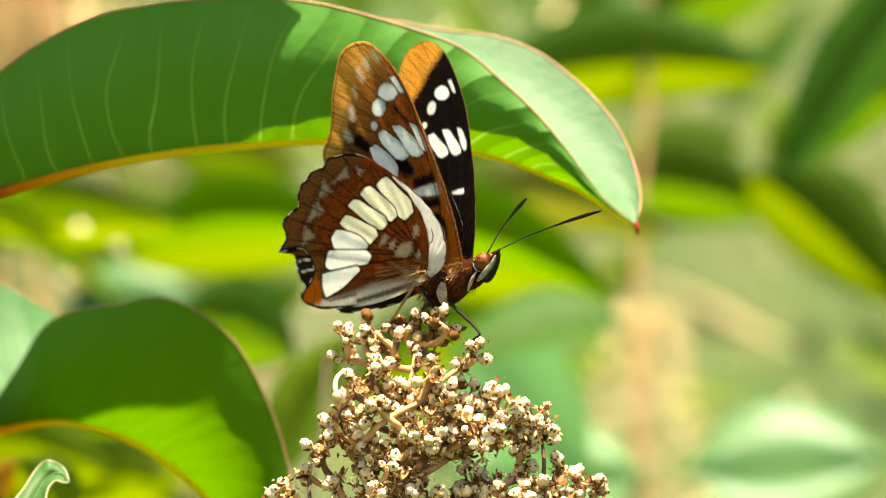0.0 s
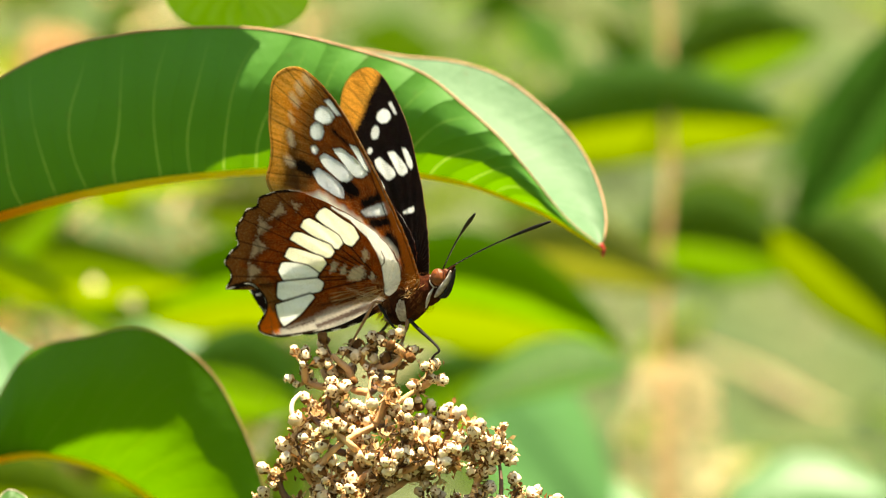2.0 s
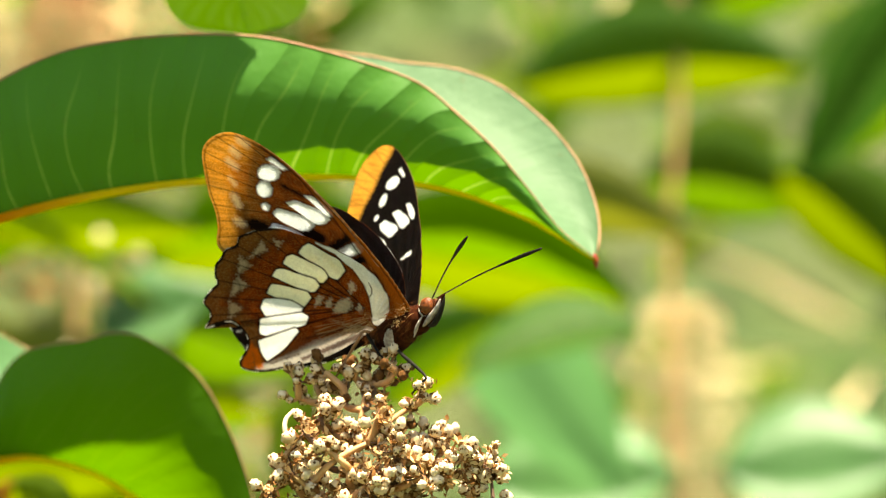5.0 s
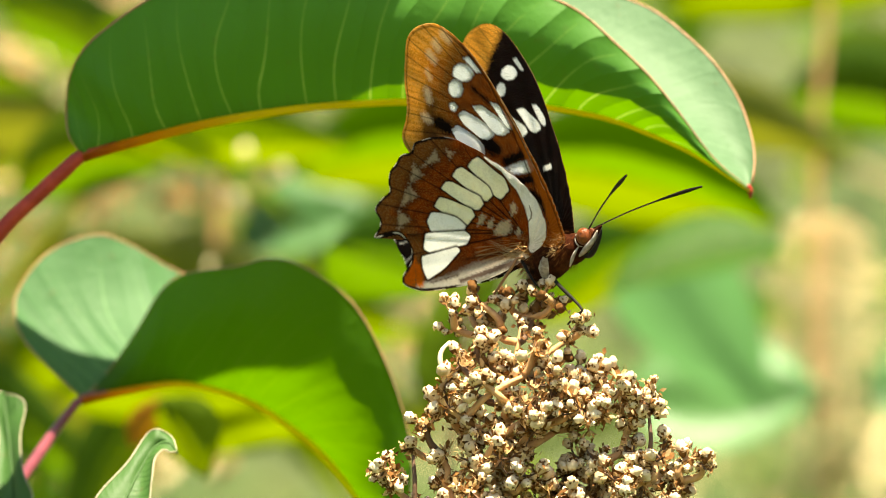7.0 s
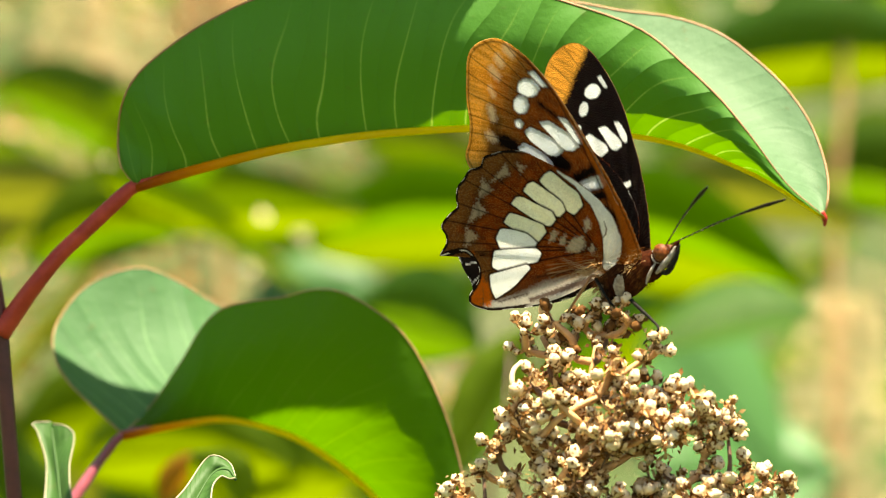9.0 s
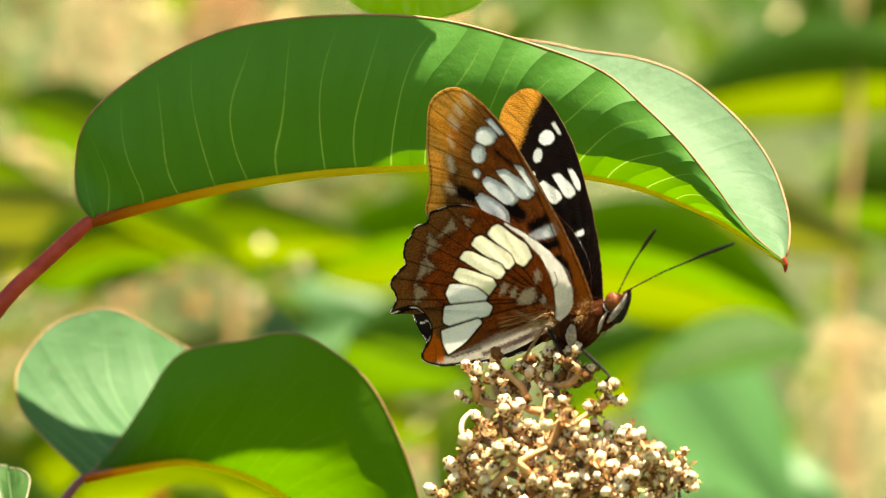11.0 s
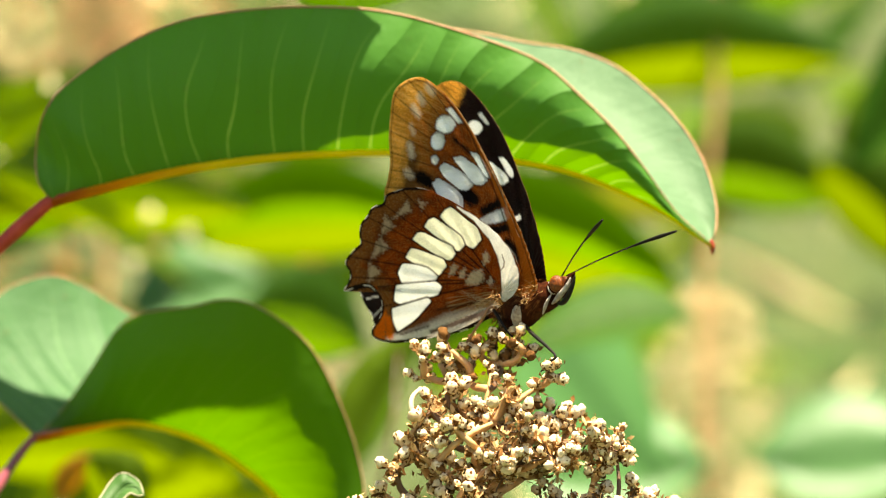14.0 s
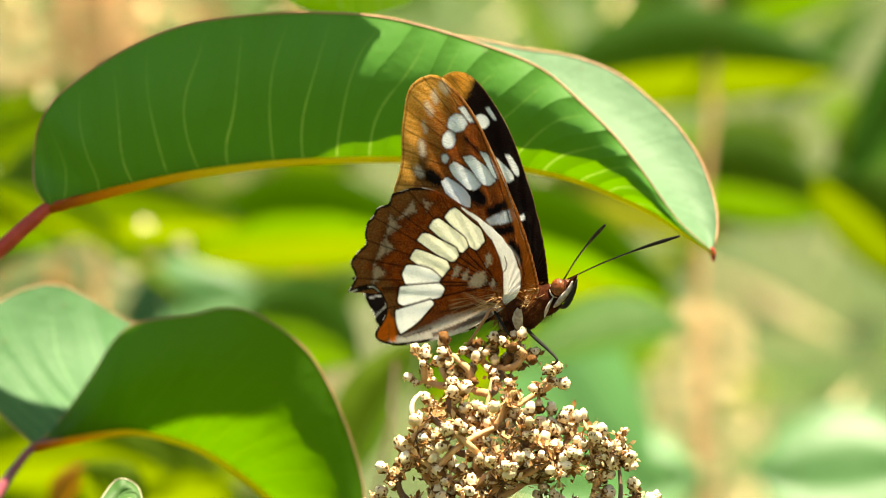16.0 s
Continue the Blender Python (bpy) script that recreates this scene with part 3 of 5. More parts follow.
def build_flower_head():
    rnd = random.Random(7)
    foot = np.array((4.06, 0, -75.34))
    head = thing("dried_flower_head", "dried tan panicle of tiny cream buds under the butterfly", "flower head", world(foot))
    rel = lambda p: (np.array(p, float) - foot) * MM
    spine = curve_points([(4.06, 0, -75.34), (4.44, 0, -50.33), (4.82, 0, -32.46), (4.82, 0, -23.89), (5.69, 1, -19.63), (6.42, 2, -16.07)], 60)
    part("main_stalk", tube([rel(p) for p in spine], [1.4 * MM, 1.0 * MM, 0.55 * MM, 0.3 * MM], 8, 60), TWIG, head, "tan main stalk")
    kinds, withered = [], []
    for k in range(6):
        bm = bmesh.new()
        if k < 4:
            ball((0, 0, 0.55), (0.62 + 0.09 * (k % 3), 0.62, 0.80), segments=12, rings=8, lump=0.5, into=bm)
            for v in bm.verts:      # five closed petals part a little at the crown
                top = max(0.0, v.co.z - 0.5)
                f = 1 + 0.28 * top * math.cos(5 * math.atan2(v.co.y, v.co.x) + k)
                v.co.x, v.co.y, v.co.z = v.co.x * f, v.co.y * f, v.co.z + 0.12 * top * math.sin(3.0 * v.co.x + k)
        round_faces = len(bm.faces)
        for i in range(5 + k % 2):      # husk leaves cup the bud from below
            a = i * math.tau / (5 + k % 2) + k + rnd.uniform(-0.2, 0.2)
            r, h = rnd.uniform(0.70, 0.85), rnd.uniform(0.25, 0.75)
            q = [bm.verts.new((math.cos(a + d) * s, math.sin(a + d) * s, z)) for d, s, z in
                 ((-0.5, 0.3, -0.35), (0.5, 0.3, -0.35), (0.4, r * 0.95, 0.2), (rnd.uniform(-0.2, 0.2), r * rnd.uniform(1.0, 1.4), h), (-0.4, r * 0.95, 0.2))]
            bm.faces.new(q)
        me = bpy.data.meshes.new("flower_bud")
        bm.to_mesh(me)
        bm.free()
        for mat in (BUD, CALYX, HUSK):
            me.materials.append(mat)
        for p in me.polygons:
            p.use_smooth = p.index < round_faces
            low = sum(me.vertices[i].co.z for i in p.vertices) / len(p.vertices)
            p.material_index = (1 if p.index % 3 == 0 else 2) if p.index >= round_faces else (1 if low < 0.1 + 0.12 * k or p.index % 11 == k else 0)
        for v in me.vertices:
            v.co *= MM * 1.02
        kinds.append(me)
        dark_bud = me.copy()        # a withered brown one, darkened too for the butterfly's shade
        dark_bud.materials[0], dark_bud.materials[2] = CALYX, TWIG_DARK
        withered.append(dark_bud)
    twigs, dark, husk, rest = bmesh.new(), bmesh.new(), bmesh.new(), bmesh.new()
    made = 0
    nodes = [p for p in spine[10:]]

    def joint(c):
        """The nearest point of the branches that lies lower than c."""
        best = min(nodes, key=lambda q: np.linalg.norm(q - c) + 3.0 * max(0.0, q[2] - c[2] + 1.5))
        return best

    def far_out(k):
        p = np.array(k[:3])
        return min(np.linalg.norm(q - p) for q in spine)

    for cx, cy, cz, spread, count in sorted(CLUSTERS, key=far_out):
        c = np.array((cx - (0.8 if cx > 14 else 0.0), cy + (7.0 if cx < 6.2 and cz > -17 else 0.0), cz))      # the crown's rear stands under the wings
        start = joint(c)
        bend = (start + c) / 2 + np.array((rnd.uniform(-1, 1), rnd.uniform(-1, 1), -0.12 * np.linalg.norm(c - start)))
        line = curve_points([start, bend, c], 6)
        tube([rel(p) for p in line], [0.55 * MM, 0.46 * MM, 0.34 * MM], 6, 10, twigs if rnd.random() < 0.75 else dark)
        nodes.extend(line[2:])
        loose = cz > -18.17       # the crown under the butterfly is open
        for i in range(int(count * (1.25 if loose else 2.0) + 0.5)):
            d = Vector((rnd.gauss(0, 1), rnd.gauss(0, 1), rnd.gauss(0, 1))).normalized() * spread * rnd.uniform(0.3, 1.25)
            at = c + np.array(d)
            up = (d.normalized() * 0.8 + Vector((rnd.gauss(0, 0.4), rnd.gauss(-0.15, 0.4), 0.5))).normalized()
            tube([rel(c), rel((c + at) / 2 + np.array((rnd.gauss(0, 0.2), 0, -0.3))), rel(at)], [0.17 * MM, 0.13 * MM, 0.13 * MM], 4, 5,
                 twigs if rnd.random() < 0.6 else dark)
            s = rnd.choice((0.65, 0.8, 0.9, 1.0, 1.1, 1.2)) * (0.85 if loose else 1.0)
            pose_bud = (Matrix.Translation(rel(at)) @ up.to_track_quat("Z", "Y").to_matrix().to_4x4() @ pose(0, 0, 0, 0, 0, rnd.uniform(0, 360)) @ Matrix.Scale(s, 4))
            # darker buds in the crown also stand in for shade under the wings
            me = (withered if loose and rnd.random() < 0.38 else kinds)[rnd.randrange(4 if loose else 6)]
            if cz > -34 and made < 300:
                bud = new("flower_bud", me)
                bud.parent = head
                bud.matrix_basis = pose_bud
                made += 1
            else:
                n0 = len(rest.verts)
                rest.from_mesh(me)
                rest.verts.ensure_lookup_table()
                for v in rest.verts[n0:]:
                    v.co = pose_bud @ v.co
            for j in range(rnd.randrange(1, 3) if loose else rnd.randrange(3, 8)):   # torn husks and old petals
                p = Vector(rel(at)) + Vector((rnd.gauss(0, 0.55), rnd.gauss(0, 0.55), rnd.gauss(0, 0.55))) * MM
                e1 = Vector((rnd.gauss(0, 1), rnd.gauss(0, 1), rnd.gauss(0, 1))).normalized() * MM * rnd.uniform(0.3, 0.75)
                e2 = Vector((rnd.gauss(0, 1), rnd.gauss(0, 1), rnd.gauss(0, 1))).normalized() * MM * rnd.uniform(0.15, 0.4)
                e3 = e1.cross(e2).normalized() * 0.2 * MM
                q = [husk.verts.new(p + o) for o in (-e1, e2 * 0.8 + e3, e1, -e2)]
                k = rnd.random() < 0.3
                for f in ((q[0], q[1], q[3]), (q[1], q[2], q[3])):
                    husk.faces.new(f).material_index = int(k)
    rest_ob = part("small_bud", rest, BUD, head, "cream buds at the back", "stuff")
    rest_ob.data.materials.append(CALYX)
    rest_ob.data.materials.append(HUSK)
    for pts, mat, r, text in (      # stouter bent twigs between the buds
            (((-2.6, 0, -17.8), (-3.7, -1, -19.0), (-3.7, -1.5, -20.8), (-2.4, -1, -23.0), (-1.2, 0, -25.5)), STRAW_PALE, 0.34, "pale bent twig"),
            (((8.8, -1, -21.5), (5.2, -2.5, -22.8), (1.6, -3, -24.9), (-0.9, -2, -27.8)), TWIG, 0.36, "stout tan twig"),
            (((-0.6, -1, -20.2), (-2.6, -2, -21.9), (-3.9, -2, -24.0), (-3.8, -1, -27.2)), TWIG, 0.34, "stout tan twig"),
            (((9.5, -2, -26.3), (5.9, -3.5, -28.0), (2.6, -3.5, -31.0), (1.2, -2, -34.5)), TWIG, 0.36, "stout tan twig"),
            (((17.0, -2, -24.6), (13.2, -3, -25.2), (9.6, -2, -27.6)), TWIG_DARK, 0.28, "dark bent twig"),
            (((22.3, -1, -27.0), (22.5, -2, -30.2), (22.2, -2, -33.0)), TWIG_DARK, 0.26, "dark bent twig"),
            (((-7.4, -1, -32.0), (-7.2, -2, -36.0), (-7.6, -2, -42.0)), TWIG_DARK, 0.30, "dark bent twig")):
        part("stout_twig", tube([rel(p) for p in pts], [r * 0.7 * MM, r * MM, r * 1.15 * MM, r * 1.3 * MM], 8, 20), mat, head, text)
    part("side_twig", twigs, TWIG, head, "thin tan twigs", "stuff")
    part("side_twig", dark, TWIG_DARK, head, "thin dark twigs", "stuff")
    part("torn_husk", husk, CALYX, head, "torn brown husks", "stuff").data.materials.append(HUSK)


build_flower_head()


# ---- the butterfly ----
AXES = Matrix((((0.6189, -0.6409, 0.4540), (-0.3526, 0.2898, 0.8898), (-0.7018, -0.7108, -0.0466)))).transposed()      # head, back and near side of its body
HINGE = world((11.34, 0, -4.67))

FORE = [(-1.2, -1.5), (1.3, -0.9), (2.2, 1.3), (2.95, 4.8), (3.4, 9.2), (3.5, 13.6), (3.4, 18.0), (2.95, 22.4), (1.9, 26.4), (0.5, 29.5), (-1.15, 31.4), (-3.28, 32.34), (-5.52, 32.44),
        (-7.31, 31.59), (-8.97, 29.62), (-10.64, 27.26), (-11.86, 25.06), (-13.25, 23.36), (-15.28, 21.74), (-14.96, 18.84), (-12.53, 13.73), (-8.16, 7.64), (-3.6, 1.6)]
FORE_MARGIN = [(-2.2, 32.0), (-5.52, 32.44), (-7.31, 31.59), (-8.97, 29.62), (-10.64, 27.26), (-11.86, 25.06), (-13.25, 23.36), (-15.28, 21.74)]
HIND = [(-3.33, 0.02), (-0.9, 0.99), (0.57, 2.73), (1.17, 5.36), (0.49, 8.93), (-1.12, 12.49), (-3.13, 15.59), (-5.12, 18), (-7.41, 19.4), (-9.53, 20.03), (-11.02, 20.32), (-12.36, 19.69), (-14.08, 20.11), (-15.61, 19.66),
        (-17.3, 19.3), (-18.52, 18.27), (-19.23, 17.3), (-21.1, 17.12), (-23.12, 16.52), (-23.44, 15.17), (-24.26, 14.34), (-26.03, 13.61), (-23.78, 12.99), (-21.82, 12.03), (-21.6, 9.97), (-22.97, 8.34), (-25.69, 7.44), (-26.26, 6.23), (-24.11, 4.4),
        (-20.28, 2.77), (-15.77, 1.28), (-11.81, 0.51), (-8.04, 0.18)]
HIND_WHOLE = HIND[:21] + [(-32.71, 17.51), (-31.27, 16.27), (-31.37, 14.84), (-31, 13), (-30.42, 11.05), (-30.11, 9.41)] + HIND[27:]      # the far one is not torn
# cells of the wing pattern by their corners; bars by two ends and two half widths
FORE_WHITE = [
    [(-6.73, 18.9), (-5.52, 19), (-3.4, 16.22), (-3.03, 14.75), (-3.75, 13.75), (-4.64, 14.37), (-6.64, 17.16)],
    [(-4.54, 20.03), (-3.27, 20.03), (-0.31, 16.18), (-0.37, 15.32), (-1.92, 15.23), (-2.77, 15.74), (-4.49, 18.79)],
    [(-1.74, 19.89), (-0.22, 19.35), (2.2, 15.37), (2.06, 14.56), (0.66, 14.55), (-0.33, 15.38)],
    [(1.37, 18.94), (2.44, 18.23), (3.22, 15.34), (2.61, 14.52), (1.97, 15.17)],
    [(-1.63, 25.38), (-0.36, 25.38), (0.85, 24.52), (1.12, 23.25), (-0.07, 22.82), (-1.56, 23.41), (-2.33, 24.61)],
    [(-3.5, 24.01), (-2.45, 24.03), (-1.72, 23.34), (-1.82, 22.42), (-2.74, 21.85), (-3.87, 22.26), (-4.15, 23.13)],
    [(-5.06, 21.83), (-4.25, 21.65), (-3.98, 20.95), (-4.76, 20.62), (-5.35, 21.17)],
    [(0.72, 25.63), (1.62, 25.41), (2.37, 22.85), (1.54, 23.2)],
    [(-1.97, 10.99), (-0.31, 10.86), (2.74, 10.19), (2.71, 9), (2.03, 8.46), (0.41, 9.21), (-1.7, 9.72)]]
FORE_PALE = [((-0.71, 29.74), (-0.29, 28.72), 0.5, 0.4), ((-2.66, 29.37), (-2.56, 28.59), 0.5, 0.4), ((-4.34, 28.7), (-4.08, 27.6), 0.45, 0.4), ((-6.1, 26.95), (-6.16, 26.09), 0.3, 0.3), ((-7.59, 24.89), (-7.96, 23.71), 0.45, 0.4), ((-9.96, 22.32), (-9.48, 21.59), 0.5, 0.4)]
FORE_BLACK = [((-2.42, 15.16), (-1.38, 13.66), 1.1, 0.9), ((-2.49, 13.35), (-2.36, 18.68), 0.3, 0.3), ((-0.92, 11.58), (2.16, 11.13), 0.75, 0.6), ((-1.17, 8.89), (1.57, 7.89), 0.7, 0.6), ((0.22, 6.24), (1.02, 4.14), 0.8, 0.9), ((-8.2, 20.6), (-7.2, 19.4), 1.0, 0.9), ((-0.12, 21.79), (1.1, 19.24), 0.35, 0.3)]
HIND_WHITE = [
    [(-5.24, 13.77), (-4.06, 14.06), (-3.15, 13.91), (-1.47, 9.89), (-1.92, 8.53), (-3.69, 8.21), (-4.35, 9.07)],
    [(-8.3, 13.97), (-7.33, 14.3), (-6.34, 14.1), (-4.48, 10.15), (-4.79, 9.23), (-6, 9.03), (-6.68, 9.73)],
    [(-11.09, 13.53), (-10.05, 13.81), (-9.25, 13.39), (-6.71, 9.83), (-6.85, 8.98), (-8.06, 8.78), (-8.94, 9.51)],
    [(-13.82, 12.21), (-12.5, 12.68), (-11.64, 12.06), (-9.03, 9.14), (-9.28, 8.43), (-11.23, 8.04), (-12.08, 8.66)],
    [(-16.43, 11.17), (-15.14, 11.74), (-13.6, 10.83), (-12.04, 9.4), (-11.61, 7.99), (-12.55, 7.57), (-16.87, 9.97)],
    [(-19.6, 8.65), (-18.01, 9.99), (-12.07, 7.31), (-11.94, 6.65), (-12.97, 6.11), (-19.21, 8.01)],
    [(-20.83, 7.87), (-14.89, 6.29), (-14.85, 5.93), (-18.77, 5.25), (-22.14, 5.37), (-21.9, 6.33)]]
HIND_STREAK = [(-2.1, 13.52), (-0.79, 10.96), (0.07, 7.89), (-0.03, 5.16), (-0.96, 2.96), (-2.46, 1.32), (-4.11, 0.6)]
HIND_DOTS = [
    [(-8.21, 4.91), (-7.29, 5.59), (-5.75, 5.78), (-4.58, 5.24), (-5.13, 4.18), (-6.75, 4.04)],
    [(-3.1, 6.72), (-2.25, 6.77), (-2.15, 6.21), (-2.94, 5.54), (-3.78, 5.65)],
    [(-9.6, 7.08), (-8.76, 7.81), (-7.78, 7.88), (-7.58, 7.43), (-8.82, 6.92)],
    [(-8.45, 6.13), (-7.88, 6.67), (-6.82, 6.69), (-7.23, 6.07), (-7.81, 5.79)],
    [(-4.95, 3.58), (-4.08, 3.79), (-4.15, 3.15), (-4.97, 3)]]
HIND_LUNE = [[(-8.78, 17.77), (-9.1, 16.85), (-11.37, 17.3)], [(-13.16, 17.92), (-12.86, 16.5), (-15.21, 16.58)], [(-15.92, 16.29), (-15.59, 14.76), (-18.52, 14.98)], [(-19.71, 14.27), (-19.02, 12.89), (-21.39, 12.81)], [(-6.89, 17.01), (-6.37, 16.39), (-7.19, 16.24)]]
HIND_INNER = [((-23.71, 4.86), (-6.66, 0.45), 0.5, 0.35), ((-19.94, 3.18), (-7.05, -0.01), 0.6, 0.4), ((-15.08, 1.42), (-7.35, -0.36), 0.7, 0.5)]


def bar(points, a, b, wa, wb):
    """Signed distance of points to a bar with rounded ends."""
    a, b = np.array(a), np.array(b)
    d = b - a
    h = np.clip(((points - a) @ d) / (d @ d + 1e-9), 0, 1)
    return np.linalg.norm(points - a - h[:, None] * d, axis=1) - (wa + (wb - wa) * h)


def patch(points, corners, rounding=0.25):
    """Signed distance of points to a rounded cell with the given corners."""
    c = np.array(corners)
    mid = c.mean(axis=0)
    total = 0.0
    for i in range(len(c)):
        a, b = c[i], c[(i + 1) % len(c)]
        n = np.array((b[1] - a[1], a[0] - b[0])) / (np.linalg.norm(b - a) + 1e-9)
        if (mid - a) @ n > 0:
            n = -n
        total = total + np.exp(np.clip(((points - a) @ n) / rounding * 2.5, -40, 40))
    return rounding / 2.5 * np.log(total)


def streak(points, line, widths):
    return np.min([bar(points, line[i], line[i + 1], widths[i], widths[i + 1]) for i in range(len(line) - 1)], axis=0)


def soft(d, edge):
    return np.clip(0.5 - d / edge, 0, 1)[:, None]


def wobble(points, scale, seed):
    return np.array([noise.noise(Vector((p[0] * scale, p[1] * scale, seed))) for p in points])


def over(col, mask, paint):
    return col * (1 - mask) + np.array(paint) * mask


def rays(points, hub, ends, width):
    return np.min([bar(points, hub, e, width, width * 0.7) for e in ends], axis=0)


def fan(points, hub, lines, seed):
    """Noise drawn out into fine lines that fan from a hub."""
    d = points - np.array(hub)
    a, r = np.arctan2(d[:, 1], d[:, 0]), np.linalg.norm(d, axis=1)
    return np.array([noise.noise(Vector((a[i] * lines, r[i] * 0.22, seed))) for i in range(len(points))])


FORE_VEINS = [(-3.4, 32.4), (-6.6, 32.0), (-8.3, 30.5), (-9.8, 28.5), (-11.3, 26.1), (-12.6, 24.2), (-14.3, 22.5), (-0.6, 30.9)]
HIND_VEINS = [(-12.36, 19.69), (-15.82, 19.69), (-18.83, 17.76), (-21.83, 16.67), (-23.93, 14.59), (-21.79, 11.93), (-22.25, 9.06), (-4.12, 15.78), (-8.4, 19.7)]


def covered(p, n1, widths):
    """The forewing's rear, which the hindwing covers: unseen, made pale on both sides to pass sun."""
    return soft(streak(p, [(-12.6, 17.0), (-9.2, 12.6), (-3.2, 4.3)], widths) + n1 * 0.4, 1.2)


def fore_under(p, rim, hidden=True):
    """The forewing's underside: rust brown, gold towards the outer margin, a white band with black round it."""
    n1, n2, n3 = wobble(p, 0.9, 1.0), wobble(p, 3.5, 4.0), wobble(p, 1.7, 9.0)
    col = np.tile(np.array((0.25, 0.038, 0.003)), (len(p), 1))
    col = over(col, np.clip(0.5 + n1 * 1.7, 0, 1)[:, None] * 0.7, (0.48, 0.080, 0.005))
    fine = fan(p, (20.0, 1.5), 125.0, 7.0)
    out = streak(p, FORE_MARGIN, [0.0] * 8)
    far = soft(out - 7.0 + n1 * 1.2, 4.0)
    col = over(col, far * 0.6, (0.58, 0.20, 0.022))
    # gold and its bright lines also carry the sheen of sunlit scales
    gold = soft(out - 3.6 + n3 * 0.9, 2.6)
    col = over(col, gold * 0.9, (0.86, 0.43, 0.06))
    col = over(col, soft(-(fine - 0.10), 0.22) * np.maximum(gold, far * 0.45) * 0.4, (0.98, 0.62, 0.20))
    col = over(col, soft(fine + 0.16, 0.2) * np.maximum(gold, far * 0.6) * 0.3, (0.16, 0.042, 0.008))
    col = over(col, soft(-(wobble(p, 4.2, 41.0) - 0.12), 0.2) * np.maximum(gold, far * 0.6) * 0.25, (0.17, 0.045, 0.008))
    col = over(col, soft(-(wobble(p, 7.0, 33.0) - 0.2), 0.2) * (0.3 + 0.5 * gold), (0.92, 0.52, 0.14))
    dusk = soft(bar(p, (-7.4, 24.6), (-11.2, 19.2), 0.7, 2.0) + n1 * 0.8, 1.8)
    col = over(col, dusk * 0.8, (0.05, 0.018, 0.006))
    for a, b, wa, wb in FORE_BLACK:
        col = over(col, soft(bar(p, a, b, wa, wb) + n2 * 0.3, 0.7), (0.006, 0.004, 0.003))
    for a, b, wa, wb in FORE_PALE:
        col = over(col, soft(bar(p, a, b, wa * 1.15, wb * 1.15) + n2 * 0.35, 0.7) * 0.75, (0.88, 0.78, 0.62))
    col = over(col, soft(rays(p, (4.5, 11.5), FORE_VEINS, 0.07) + n2 * 0.03, 0.12) * soft(out - 8.5, 3.0) * 0.95, (0.03, 0.010, 0.004))
    if hidden:
        col = over(col, covered(p, n1, [1.5, 4.0, 3.2]) * 0.9, (0.86, 0.86, 0.76))
    for i, cell in enumerate(FORE_WHITE):
        d = patch(p, cell) + n2 * 0.12
        col = over(col, soft(d - 0.25, 0.4) * 0.85, (0.012, 0.005, 0.003))
        col = over(col, soft(d - 0.05, 0.16 if i < 4 else 0.28) * (1.0 if i < 6 else 0.9), (0.98, 0.98, 0.96))
    lead = streak(p, [(0.6, -0.6), (2.3, 5.0), (2.95, 12.2), (3.1, 19.0), (2.3, 25.5)], [1.15, 0.85, 0.5, 0.34, 0.2])
    col = over(col, soft(lead + n2 * 0.15, 0.4) * 0.9, (0.52, 0.12, 0.010))
    edge = streak(p, [(0.3, 2.0), (1.4, 8.1), (2.5, 14.1), (2.7, 21.0), (1.3, 27.4)], [0.1, 0.13, 0.12, 0.1, 0.1])
    col = over(col, soft(edge + n2 * 0.08, 0.16) * 0.75, (0.02, 0.008, 0.004))
    pale = streak(p, [(2.55, 6.0), (3.2, 12.2), (3.3, 20.0), (2.2, 26.5)], [0.05, 0.08, 0.08, 0.08])
    col = over(col, soft(pale + n3 * 0.15, 0.15) * 0.6, (0.85, 0.58, 0.32))
    teeth = (np.sin(np.arctan2(p[:, 1] - 1.5, p[:, 0] - 20.0) * 120.0) > -0.3)[:, None]
    col = over(col, soft(rim - 0.14, 0.12) * teeth * 0.7, (0.55, 0.36, 0.16))
    return over(col, soft(np.abs(rim - 0.42) - 0.1 + n2 * 0.08, 0.2) * 0.8, (0.04, 0.014, 0.005))


